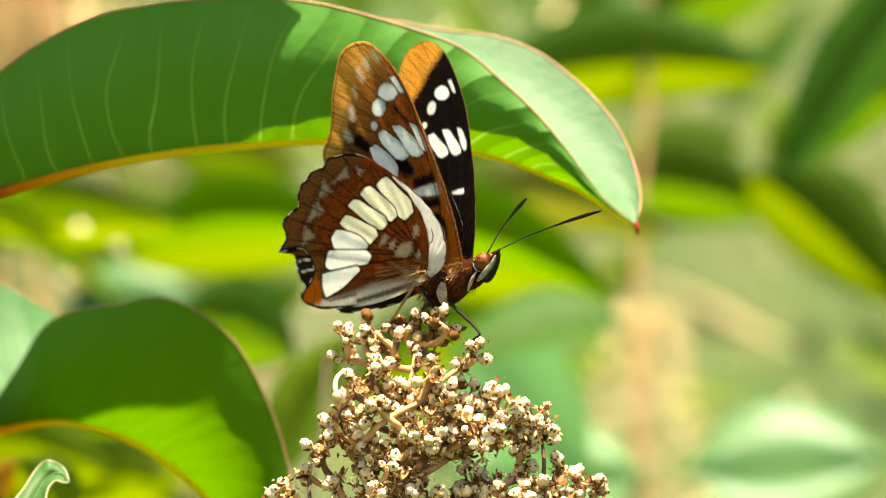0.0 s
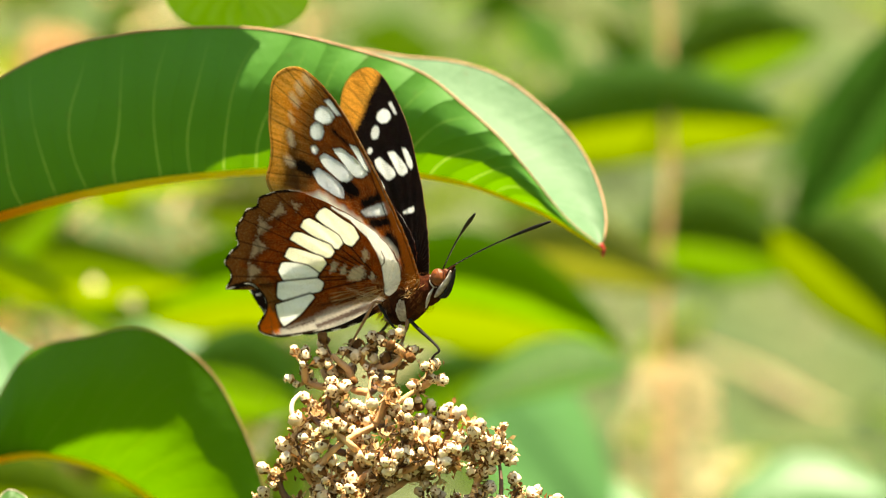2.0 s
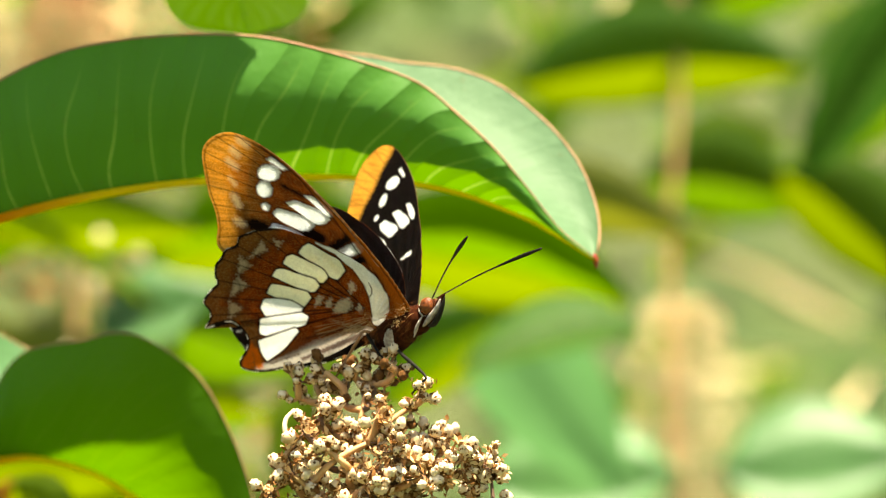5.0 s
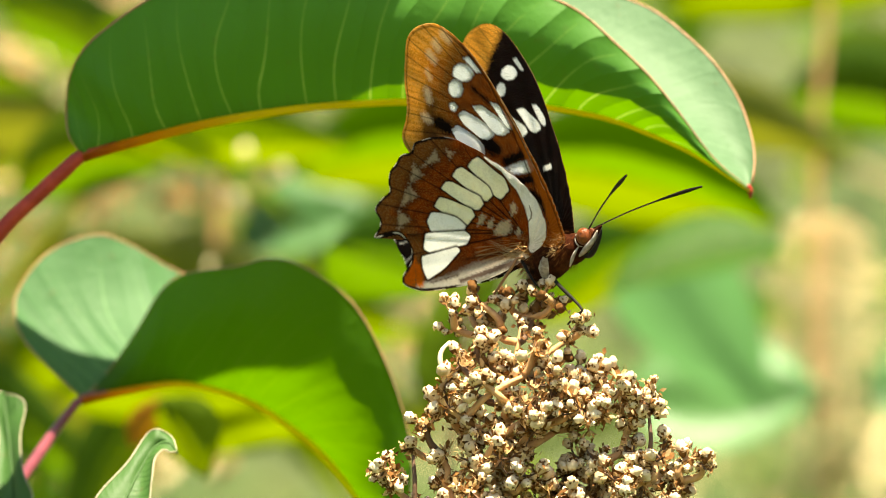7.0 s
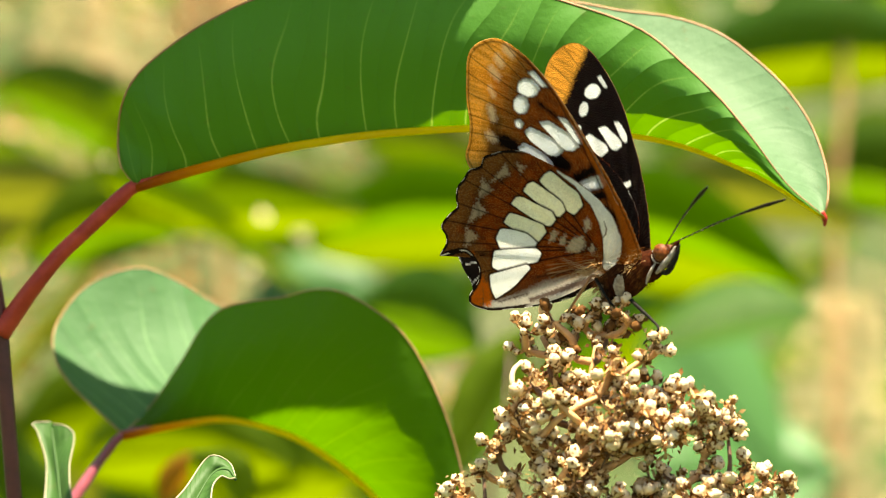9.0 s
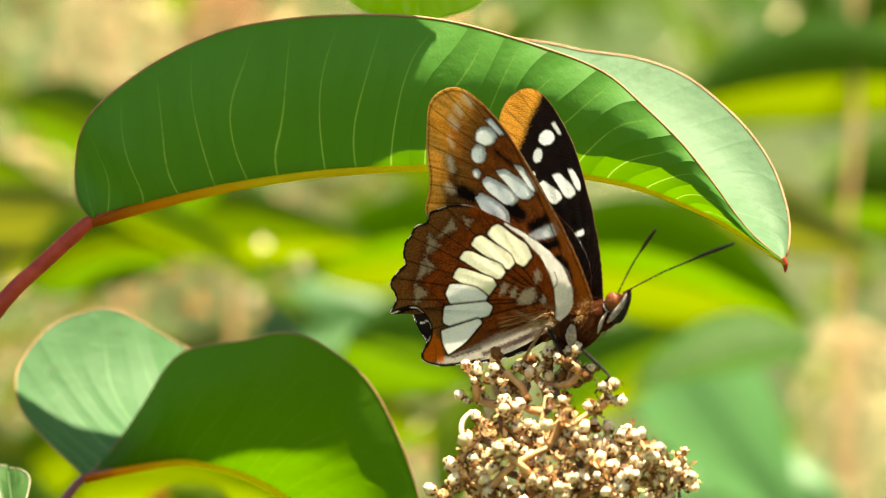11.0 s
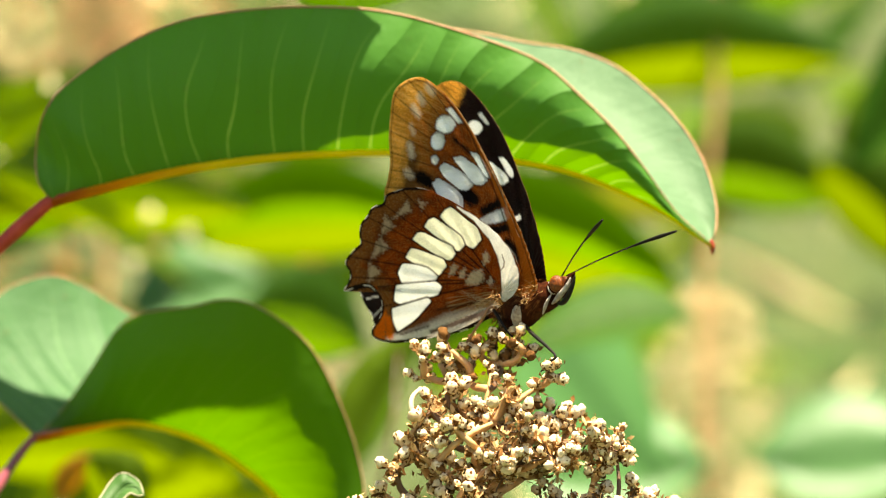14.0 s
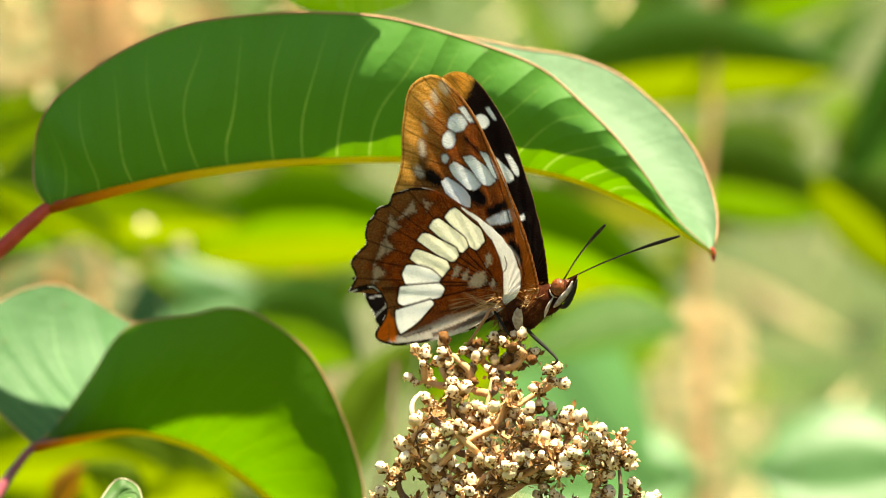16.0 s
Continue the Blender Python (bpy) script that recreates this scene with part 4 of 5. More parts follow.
def fore_upper(p, rim, hidden=True):
    """The forewing's upper side: black, orange tip, the same white band; pale where the hindwing covers it."""
    n1, n2 = wobble(p, 0.9, 2.0), wobble(p, 3.5, 5.0)
    col = np.tile(np.array((0.004, 0.003, 0.003)), (len(p), 1))
    col = over(col, np.clip(n1 + 0.1, 0, 1)[:, None] * 0.5, (0.016, 0.009, 0.006))
    if hidden:
        col = over(col, covered(p, n1, [2.0, 4.8, 3.6]) * 0.9, (0.86, 0.86, 0.76))
    tip = soft(streak(p, [(-1.4, 30.6), (-5.6, 29.6), (-9.6, 26.0), (-12.3, 22.8)], [1.7, 3.0, 2.0, 1.3]) + n2 * 0.5, 1.2 if not hidden else 4.0)
    fine = fan(p, (20.0, 1.5), 125.0, 17.0)
    col = over(col, tip, (0.90, 0.42, 0.06))
    col = over(col, soft(-(wobble(p, 4.2, 43.0) - 0.12), 0.2) * tip * 0.3, (0.25, 0.08, 0.015))
    col = over(col, soft(fine + 0.22, 0.15) * tip * 0.4, (0.25, 0.08, 0.015))
    col = over(col, soft(rays(p, (4.5, 11.5), FORE_VEINS, 0.06), 0.12) * tip * 0.85, (0.05, 0.02, 0.01))
    for i, cell in enumerate(FORE_WHITE):
        c = np.array(cell)        # smaller than below, above all the spot in the middle of the wing
        mid, k = c.mean(axis=0), 0.5 if i == 8 else 0.84
        d = patch(p, mid + (c - mid) * k + np.array((-0.35, 0.0))) + n2 * 0.1
        col = over(col, soft(d - 0.3, 0.4) * 0.8, (0.004, 0.003, 0.003))
        col = over(col, soft(d, 0.18), (0.94, 0.94, 0.92))
    return over(col, soft(rim - 0.12, 0.12) * 0.35, (0.3, 0.2, 0.12))


def hind_under(p, rim):
    """The hindwing's underside: rust brown with a fan of pale cells, a white streak and a dark scalloped border with
    pale lunes.
    """
    n1, n2, n3 = wobble(p, 0.9, 3.0), wobble(p, 3.5, 6.0), wobble(p, 1.8, 12.0)
    col = np.tile(np.array((0.20, 0.026, 0.003)), (len(p), 1))
    col = over(col, np.clip(0.5 + n1 * 1.7, 0, 1)[:, None] * 0.7, (0.44, 0.064, 0.004))
    outer = soft(-(bar(p, (-7.67, 3.35), (-2.96, 7.57), 10.5, 10.5)), 1.5)
    edge = soft(rim - 2.4 + n1 * 0.5, 1.2)
    col = over(col, edge * outer * 0.9, (0.22, 0.070, 0.016))
    col = over(col, edge * outer * np.clip(n2 * 2.2, 0, 1)[:, None] * 0.6, (0.30, 0.15, 0.055))
    flecks = soft(-(wobble(p, 7.0, 31.0) - 0.22), 0.2)
    col = over(col, flecks * 0.4, (0.72, 0.30, 0.06))
    for cell in HIND_LUNE:
        d = patch(p, cell, 0.2)
        col = over(col, soft(d - 0.75 + n2 * 0.2, 0.7) * 0.5, (0.06, 0.018, 0.006))
        col = over(col, soft(d - 0.16 + n2 * 0.45, 0.45) * 0.75, (0.70, 0.54, 0.36))
    ring = soft(np.abs(rim - 3.3 + n1 * 0.4) - 0.12, 0.6)
    col = over(col, ring * outer * 0.7, (0.05, 0.014, 0.006))
    low = soft(streak(p, [(-24.11, 4.4), (-15.97, 1.73), (-6.36, 0.12)], [1.0, 1.3, 0.8]) + n2 * 0.2, 0.6)
    dim = soft(streak(p, [(-23.52, 5.1), (-14.99, 2.89), (-5.87, 0.7)], [0.9, 1.5, 1.0]) + n2 * 0.3, 1.6)
    col = over(col, dim * 0.8, (0.17, 0.055, 0.02))
    col = over(col, low * 0.9, (0.80, 0.76, 0.72))
    col = over(col, soft(streak(p, [(-20.34, 4.07), (-13.9, 2.81), (-9.14, 1.61)], [0.2, 0.65, 0.2]) + n2 * 0.25, 0.7) * 0.75, (0.74, 0.64, 0.55))
    for a, b, wa, wb in HIND_INNER:
        col = over(col, soft(bar(p, a, b, wa, wb) + n2 * 0.2, 0.4) * 0.5, (0.80, 0.75, 0.70))
    for a, b, w in (((-17.56, 2.58), (-7.59, 0.44), 0.3), ((-22.13, 4.69), (-17.37, 3.49), 0.14), ((-14.5, 4.4), (-6.5, 1.6), 0.16)):
        col = over(col, soft(bar(p, a, b, w, w * 1.5) + n2 * 0.2, 0.4) * 0.9, (0.06, 0.018, 0.007))
    hairs = fan(p, (-3.0, 1.2), 34.0, 23.0)
    root = soft(bar(p, (-11.5, 3.6), (-4.0, 1.2), 1.1, 0.9), 1.2)
    col = over(col, soft(-(hairs - 0.12), 0.2) * root * 0.65, (0.70, 0.46, 0.22))
    col = over(col, soft(rays(p, (-3.91, 3.02), HIND_VEINS, 0.12) + n2 * 0.02, 0.18) * 0.95, (0.022, 0.007, 0.004))
    for a, b, wa, wb in (((-25.0, 6.6), (-22.8, 8.4), 1.0, 0.8), ((-23.8, 5.5), (-22.4, 7.2), 0.6, 0.6)):
        col = over(col, soft(bar(p, a, b, wa, wb) + n2 * 0.35, 0.5), (0.90, 0.17, 0.010))
    col = over(col, soft(bar(p, (-23.0, 9.2), (-21.3, 11.4), 0.35, 0.3) + n2 * 0.3, 0.5) * 0.8, (0.85, 0.17, 0.010))
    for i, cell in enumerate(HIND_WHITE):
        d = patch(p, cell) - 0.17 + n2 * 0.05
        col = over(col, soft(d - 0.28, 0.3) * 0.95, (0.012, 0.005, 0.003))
        # the first four are painted duller, for light dimmed by the forewing behind
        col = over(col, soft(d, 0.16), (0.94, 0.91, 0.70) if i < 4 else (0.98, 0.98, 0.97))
    for cell in HIND_DOTS:
        col = over(col, soft(patch(p, cell, 0.15) + n2 * 0.35, 0.45) * 0.75, (0.84, 0.70, 0.50))
    d = streak(p, HIND_STREAK, [0.12, 0.33, 0.8, 1.15, 1.35, 1.25, 0.6])
    col = over(col, soft(d - 0.2, 0.3) * 0.75, (0.04, 0.012, 0.005))
    col = over(col, soft(d + n2 * 0.05, 0.2), (0.90, 0.88, 0.86))
    curl = streak(p, [(-0.35, 5.3), (-0.75, 4.4), (-1.35, 3.9), (-2.1, 3.75)], [0.07, 0.09, 0.09, 0.06])
    col = over(col, soft(curl, 0.12) * 0.9, (0.05, 0.02, 0.012))
    col = over(col, soft(rim - 0.38 + n2 * 0.1, 0.2) * outer, (0.014, 0.007, 0.005))
    fringe = (np.sin(p[:, 0] * 2.6 + p[:, 1] * 2.2) > 0.1)[:, None]
    return over(col, soft(rim - 0.11, 0.1) * outer * fringe * 0.8, (0.80, 0.74, 0.66))


def hind_upper(p, rim, first=0):
    """The hindwing's upper side: black with the white band, thin pale lines and a dashed white fringe."""
    n2 = wobble(p, 3.5, 8.0)
    col = np.tile(np.array((0.004, 0.003, 0.003)), (len(p), 1))
    for cell in HIND_WHITE[first:]:
        col = over(col, soft(patch(p, cell) - 0.17 + n2 * 0.1, 0.2), (0.92, 0.92, 0.90))
    # unseen side of the near wing, made pale so that light passes through
    if not first:
        pale = soft(streak(p, [(-24.11, 4.4), (-15.97, 1.73), (-6.36, 0.12)], [1.0, 1.3, 0.8]) + n2 * 0.2, 0.6)
        col = over(col, pale * 0.9, (0.7, 0.62, 0.55))
        col = over(col, soft(streak(p, HIND_STREAK, [0.12, 0.33, 0.8, 1.15, 1.35, 1.25, 0.6]), 0.3), (0.85, 0.82, 0.78))
    for a, b in (((-30.5, 15.12), (-26.69, 13.63)), ((-30.43, 13.44), (-27.21, 12.42)), ((-29.9, 10.78), (-27.3, 11.06))):
        col = over(col, soft(bar(p, a, b, 0.08, 0.06) + n2 * 0.05, 0.1) * 0.8, (0.8, 0.8, 0.8))
    fringe = (np.sin(p[:, 0] * 2.6 + p[:, 1] * 2.2) > 0.1)[:, None]
    return over(col, soft(rim - 0.2, 0.12) * fringe * (p[:, :1] < -12.0), (0.8, 0.78, 0.75))


def wing_mesh(name, outline, hub, under, upper, side, rounds=340, rings=120, camber=0.5):
    """A wing of two thin layers and a rim; side is +1 where its underside looks along +z of the body."""
    o = curve_points(list(outline) + [outline[0]], rounds + 1)[:-1]
    hub = np.array(hub, float)
    r = np.linspace(0.02, 1, rings) ** 0.75
    flat = (hub + (o[None] - hub) * r[:, None, None]).reshape(-1, 2)
    rim = np.min(np.stack([np.linalg.norm(flat - o[i], axis=1) for i in range(0, rounds, 2)]), axis=0)
    height = camber * np.sin(flat[:, 1] * 0.09) + 0.05 * np.sin(np.arctan2(flat[:, 1] - hub[1], flat[:, 0] - hub[0]) * 34)
    z0 = height * side
    thick = 0.05 * np.clip(rim / 0.4, 0.3, 1)
    top = np.column_stack([flat, z0 + side * thick])
    bot = np.column_stack([flat, z0 - side * thick])
    n = len(flat)
    faces = []
    for i in range(rings - 1):
        for j in range(rounds):
            k = (j + 1) % rounds
            q = (i * rounds + j, i * rounds + k, (i + 1) * rounds + k, (i + 1) * rounds + j)
            faces.append(q if side > 0 else q[::-1])
            faces.append(tuple(v + n for v in (q[::-1] if side > 0 else q)))
    last = (rings - 1) * rounds
    for j in range(rounds):
        k = (j + 1) % rounds
        faces.append((last + j, last + k, n + last + k, n + last + j))
    faces.append(tuple(range(rounds)))
    faces.append(tuple(range(n, n + rounds)))
    me = bpy.data.meshes.new(name)
    me.from_pydata((np.vstack([top, bot]) * MM).tolist(), [], faces)
    col = np.ones((2 * n, 4), np.float32)
    col[:n, :3], col[n:, :3] = under(flat, rim), upper(flat, rim)
    att = me.color_attributes.new("pigment", "FLOAT_COLOR", "POINT")
    att.data.foreach_set("color", np.clip(col, 0, 1).ravel())
    return me


BODY_ROWS = [  # seconds, turn about x, y and z in degrees, shift in millimetres: it rides on the swaying flower head
    (0, 0.7, 2.1, -2.0, 0.05, -0.01, 0.11),
    (0.5, 1.0, 1.5, -2.2, -0.09, -0.01, 0.11),
    (1, 0.8, 1.5, -1.4, -0.07, -0.00, 0.24),
    (1.5, 1.3, 0.4, -1.9, 0.17, -0.00, 0.18),
    (2, 2.0, -0.3, -2.8, 0.28, -0.01, 0.67),
    (2.5, 1.8, -0.6, -0.9, -0.04, -0.02, 0.91),
    (3, -1.0, -0.3, 2.3, -0.32, -0.02, 0.20),
    (3.2, -2.0, -0.2, 2.8, -0.41, -0.02, 0.13),
    (5.3, -3.3, 1.4, -2.3, -0.27, 0.04, -0.75),
    (5.5, -1.2, 0.9, -0.3, -0.56, -0.01, -0.54),
    (6, -2.1, 0.9, -1.7, -0.31, 0.02, -0.58),
    (6.5, 1.4, 1.9, -0.7, -0.53, -0.06, -0.08),
    (7, 0.9, 1.5, -1.4, -0.55, -0.01, -0.33),
    (7.5, 0.7, 1.6, -1.1, -0.39, -0.02, -0.32),
    (8, 0.6, 0.6, -2.2, -0.58, 0.00, -0.45),
    (8.5, 0.3, 2.0, -0.2, -0.62, -0.02, -0.58),
    (9, 0.6, 1.7, -1.4, -0.56, 0.01, -0.42),
    (9.2, 0.8, 0.2, -1.3, -0.57, 0.01, -0.54),
    (11.3, -3.1, 2.0, -2.7, -0.39, -0.01, -0.33),
    (11.5, -0.1, 0.9, -0.5, -0.26, -0.04, -0.12),
    (12, -1.0, 0.8, -1.0, -0.29, 0.00, -0.31),
    (12.5, -0.0, 0.6, -1.0, -0.17, -0.01, -0.18),
    (13, -0.7, 0.4, -1.3, -0.32, 0.03, -0.32),
    (13.5, 0.1, 0.4, -1.0, -0.30, 0.01, -0.26),
    (14, -0.5, 0.6, -0.7, -0.35, 0.00, -0.34),
    (14.5, -0.2, 1.1, -1.6, -0.27, -0.02, -0.27),
    (15, 0.1, 1.0, -1.4, -0.22, -0.02, -0.33),
    (15.5, 0.6, 0.7, -1.6, -0.19, -0.02, -0.33),
    (16, 0.7, 0.8, -0.7, -0.30, -0.02, -0.20),
]
WING_ROWS = [  # seconds, then lean from upright and sweep, in degrees, of the near forewing, the far forewing and the near hindwing
    (0, 2.6, -3.1, 12.5, -5.2, 12.1, -2.0),
    (0.5, 1.2, -2.6, 11.3, -5.1, 14.0, -1.0),
    (1, 0.8, -2.3, 9.3, -5.2, 14.3, -1.0),
    (1.5, 2.4, -2.1, 10.8, -3.0, 16.3, -0.8),
    (2, 8.0, -3.2, 12.1, -1.1, 25.0, -1.4),
    (2.5, 12.3, -2.9, 9.8, 0.2, 28.3, -0.9),
    (3, 16.2, -0.7, 21.9, 2.7, 28.7, 0.1),
    (3.2, 16.5, -0.5, 21.6, 2.1, 28.5, 0.4),
    (5.3, 30.5, 1.3, 25.2, 9.5, 35.2, -1.8),
    (5.5, 18.2, 0.4, 15.5, 6.5, 24.1, -0.5),
    (6, 23.6, 0.8, 22.6, 7.2, 32.3, -1.8),
    (6.5, 15.3, -3.9, 5.5, 1.0, 19.0, 1.1),
    (7, 11.7, -1.3, 5.0, 2.2, 18.1, 0.2),
    (7.5, 13.6, -2.7, 6.1, 2.4, 18.3, 0.2),
    (8, 11.4, 0.7, 10.9, 2.4, 18.9, -0.3),
    (8.5, 12.1, -0.6, 5.4, 3.2, 17.9, -0.3),
    (9, 14.1, -0.1, 10.4, 4.1, 19.0, -0.3),
    (9.2, 12.1, -1.2, 9.9, 1.9, 24.4, 0.0),
    (11.3, 12.4, 0.5, 5.2, 1.1, 24.5, -0.5),
    (11.5, 15.5, -0.8, -0.3, 1.7, 23.8, 1.2),
    (12, 13.3, 1.4, 1.0, 4.0, 23.2, 0.6),
    (12.5, 13.7, 0.9, 0.3, 4.1, 23.8, 0.5),
    (13, 7.2, 2.8, 6.8, 4.3, 22.3, -0.3),
    (13.5, 3.0, 1.9, 5.7, 3.2, 17.3, 0.2),
    (14, 4.2, 1.5, 4.3, 3.4, 17.8, 0.2),
    (14.5, 3.8, 0.5, 2.7, 1.5, 17.1, 0.5),
    (15, 4.3, 0.6, 0.9, 1.0, 17.9, 0.4),
    (15.5, 2.5, 0.8, 2.1, 1.2, 16.6, 0.6),
    (16, 0.2, 1.0, 3.4, -0.3, 14.3, 1.1),
]


def build_butterfly():
    bug = new("butterfly")
    bug.empty_display_size = 0.01
    bug.matrix_world = Matrix.Translation(HINGE) @ AXES.to_4x4()
    tagged(bug, "brown and white admiral butterfly perched with raised wings", "butterfly")
    wings = []
    rnd = random.Random(3)
    for side in (1, -1):
        fine = (560, 200) if side > 0 else (440, 150)
        f = part("forewing", wing_mesh("forewing", FORE, (-1, 1.4), functools.partial(fore_under, hidden=side > 0), functools.partial(fore_upper, hidden=side > 0), side, *fine), WING, bug,
                 "rust forewing with white band and golden tip")
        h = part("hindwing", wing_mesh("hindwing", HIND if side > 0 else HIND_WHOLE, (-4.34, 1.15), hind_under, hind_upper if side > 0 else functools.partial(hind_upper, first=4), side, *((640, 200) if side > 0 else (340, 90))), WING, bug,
                 "scalloped hindwing with a fan of pale cells")
        comb = bmesh.new()
        for i in range(26):        # long cream hair that fans over the wing from its root
            base = Vector((-5.29, 0.98)).lerp(Vector((-7.2, 0.91)), rnd.random())
            far = Vector((-9.51, 5.01)).lerp(Vector((-11.15, 2.52)), rnd.random() ** 1.4)
            tip = base.lerp(far, rnd.uniform(0.35, 1.05))
            bend = base.lerp(tip, 0.5) + Vector((0, rnd.uniform(-0.1, 0.35)))
            pts = [(q.x, q.y, side * (0.5 * math.sin(q.y * 0.09) + up)) for q, up in ((base, 0.35), (bend, 0.6), (tip, 0.25))]
            tube([Vector(q) * MM for q in pts], [0.034 * MM, 0.026 * MM, 0.010 * MM], 3, 5, comb)
        part("wing_hair", comb, FUR_CREAM, h, "long cream hair at the wing root", "stuff")
        wings.append((f, h))
    hub, size = Vector((-3.58, -1.08, -1.8)), (4.7, 2.7, 2.1)
    part("thorax", ball(hub, size, lump=0.1, segments=24, rings=16), FUR, bug, "furry brown thorax")

    def fur_stripe(a, b, w, mat):
        """A band of fur that lies on the thorax between two of its points."""
        a, b = Vector(a), Vector(b)
        d = (b - a).normalized()
        s = Vector((-d.y, d.x, 0))
        g = np.zeros((12, 7, 3))
        for i, j in product(range(12), range(7)):
            k = i / 11
            q = a.lerp(b, k) + s * w * (j / 3 - 1) * math.sin(math.pi * (0.08 + 0.84 * k)) ** 0.6 + Vector((rnd.gauss(0, 0.04), rnd.gauss(0, 0.04), 0))
            r = ((q.x - hub.x) / size[0]) ** 2 + ((q.y - hub.y) / size[1]) ** 2
            g[i, j] = (q.x, q.y, hub.z + size[2] * math.sqrt(max(0.02, 1 - r)) + 0.3 - 0.2 * abs(j / 3 - 1) ** 3)
        part("fur_stripe", grid_mesh("fur_stripe", g * MM), mat, bug, "pale stripe of fur")

    fur_stripe((-4.75, -3.35, -1.8), (-2.4, -1.4, -1.8), 0.72, FUR_PALE)
    fur_stripe((-7.6, -2.1, -1.8), (-6.0, -0.9, -1.8), 0.4, FUR_TAN)
    front = ball((0.5, -1.75, -1.8), (2.5, 1.95, 1.75), lump=0.12, segments=20, rings=14)
    collar = tube([Vector(q) * MM for q in ((2.75, -2.3, -0.75), (1.7, -3.1, -0.35), (0.2, -4.0, -0.55))], [0.06 * MM, 0.2 * MM, 0.24 * MM, 0.06 * MM], 10, 16)
    for v in front.verts:
        v.co *= MM
    part("thorax", front, FUR, bug, "furry brown front of the thorax")
    part("fur_stripe", collar, FUR_PALE, bug, "white stripe of fur behind the head")
    n = 40
    belly = tube([Vector((-6.32, 0.78, -2.3)).lerp(Vector((-24.68, 6.98, -4.3)), i / n) for i in range(n + 1)],
                 [(1.6 - 1.2 * (i / n) ** 2) * (1 + 0.06 * math.sin(i * 1.6)) for i in range(n + 1)], 14, n)
    part("abdomen", belly, FUR, bug, "dark ringed abdomen")
    for ob in bug.children:
        if ob.data.vertices[0].co.length > 0.1:
            for v in ob.data.vertices:
                v.co *= MM
    head = ball((3.1, -1.75, -1.8), (1.75, 1.35, 1.35), lump=0.2, segments=18, rings=12)
    for v in head.verts:
        v.co *= MM
    head = part("head", head, FUR, bug, "small brown head")
    for z in (1.0, -1.0):
        bm = ball(Vector((3.95 if z > 0 else 3.6, -1.55, -1.8 + 0.85 * z)), (1.08, 1.12, 0.80), segments=24, rings=16)
        for v in bm.verts:
            v.co *= MM
        part("eye", bm, EYE, head, "rust brown compound eye")
    for z, pts, radii, mat, text in ((-0.95, ((2.0, -3.4), (3.0, -3.25), (3.95, -3.0), (5.0, -2.75), (5.75, -2.5), (6.5, -1.95)), (0.12, 0.36, 0.42, 0.36, 0.3, 0.1), FUR_PALE, "white furry palp"),
                                     (-1.15, ((2.7, -3.7), (3.3, -4.0), (4.15, -3.95), (5.1, -3.55), (6.0, -3.0), (7.2, -2.0)), (0.15, 0.38, 0.36, 0.3, 0.26, 0.08), BLACK, "black palp"),
                                     (-1.6, ((4.9, -2.0), (5.5, -1.9), (6.1, -1.6), (6.9, -1.5)), (0.3, 0.42, 0.34, 0.1), FUR, "dark hair between the antennae")):
        part("palp", tube([Vector((x, y, z)) * MM for x, y in pts], [r * MM for r in radii], 10, 22), mat, head, text)
    rim = [Vector(q) * MM for q in ((3.0, -0.75, -0.75), (2.72, -1.5, -0.55), (2.85, -2.25, -0.6), (3.3, -2.65, -0.75))]
    part("eye_ring", tube(rim, [0.04 * MM, 0.11 * MM, 0.12 * MM, 0.05 * MM], 8, 14), FUR_PALE, head, "white rim behind the eye")
    for end, z in (((19.54, -0.2, 4.2), 0.4), ((23.32, -3.99, -3.8), -0.4)):
        a = Vector((4.95, -0.95, -1.7)) * MM + Vector((0, 0, z * MM))
        e = Vector(end) * MM
        line = [a, a.lerp(e, 0.35) + Vector((0, 0.35 * MM, 0)), a.lerp(e, 0.7) + Vector((0, 0.3 * MM, 0)), e]
        part("antenna", tube(line, [0.10 * MM, 0.085 * MM, 0.09 * MM, 0.10 * MM, 0.11 * MM, 0.21 * MM, 0.27 * MM, 0.14 * MM], 8, 48), BLACK, head, "thin black clubbed antenna")
        rings = bmesh.new()
        for k in range(14):
            c = a.lerp(e, 0.1 + 0.046 * k) + Vector((0, 0.3 * MM * math.sin(math.pi * (0.1 + 0.046 * k)), 0))
            d = (e - a).normalized() * 0.05 * MM
            tube([c - d, c, c + d], [0.1 * MM, 0.105 * MM, 0.1 * MM], 8, 3, rings)
        part("antenna_ring", rings, FUR_TAN, head, "pale rings of an antenna", "stuff")
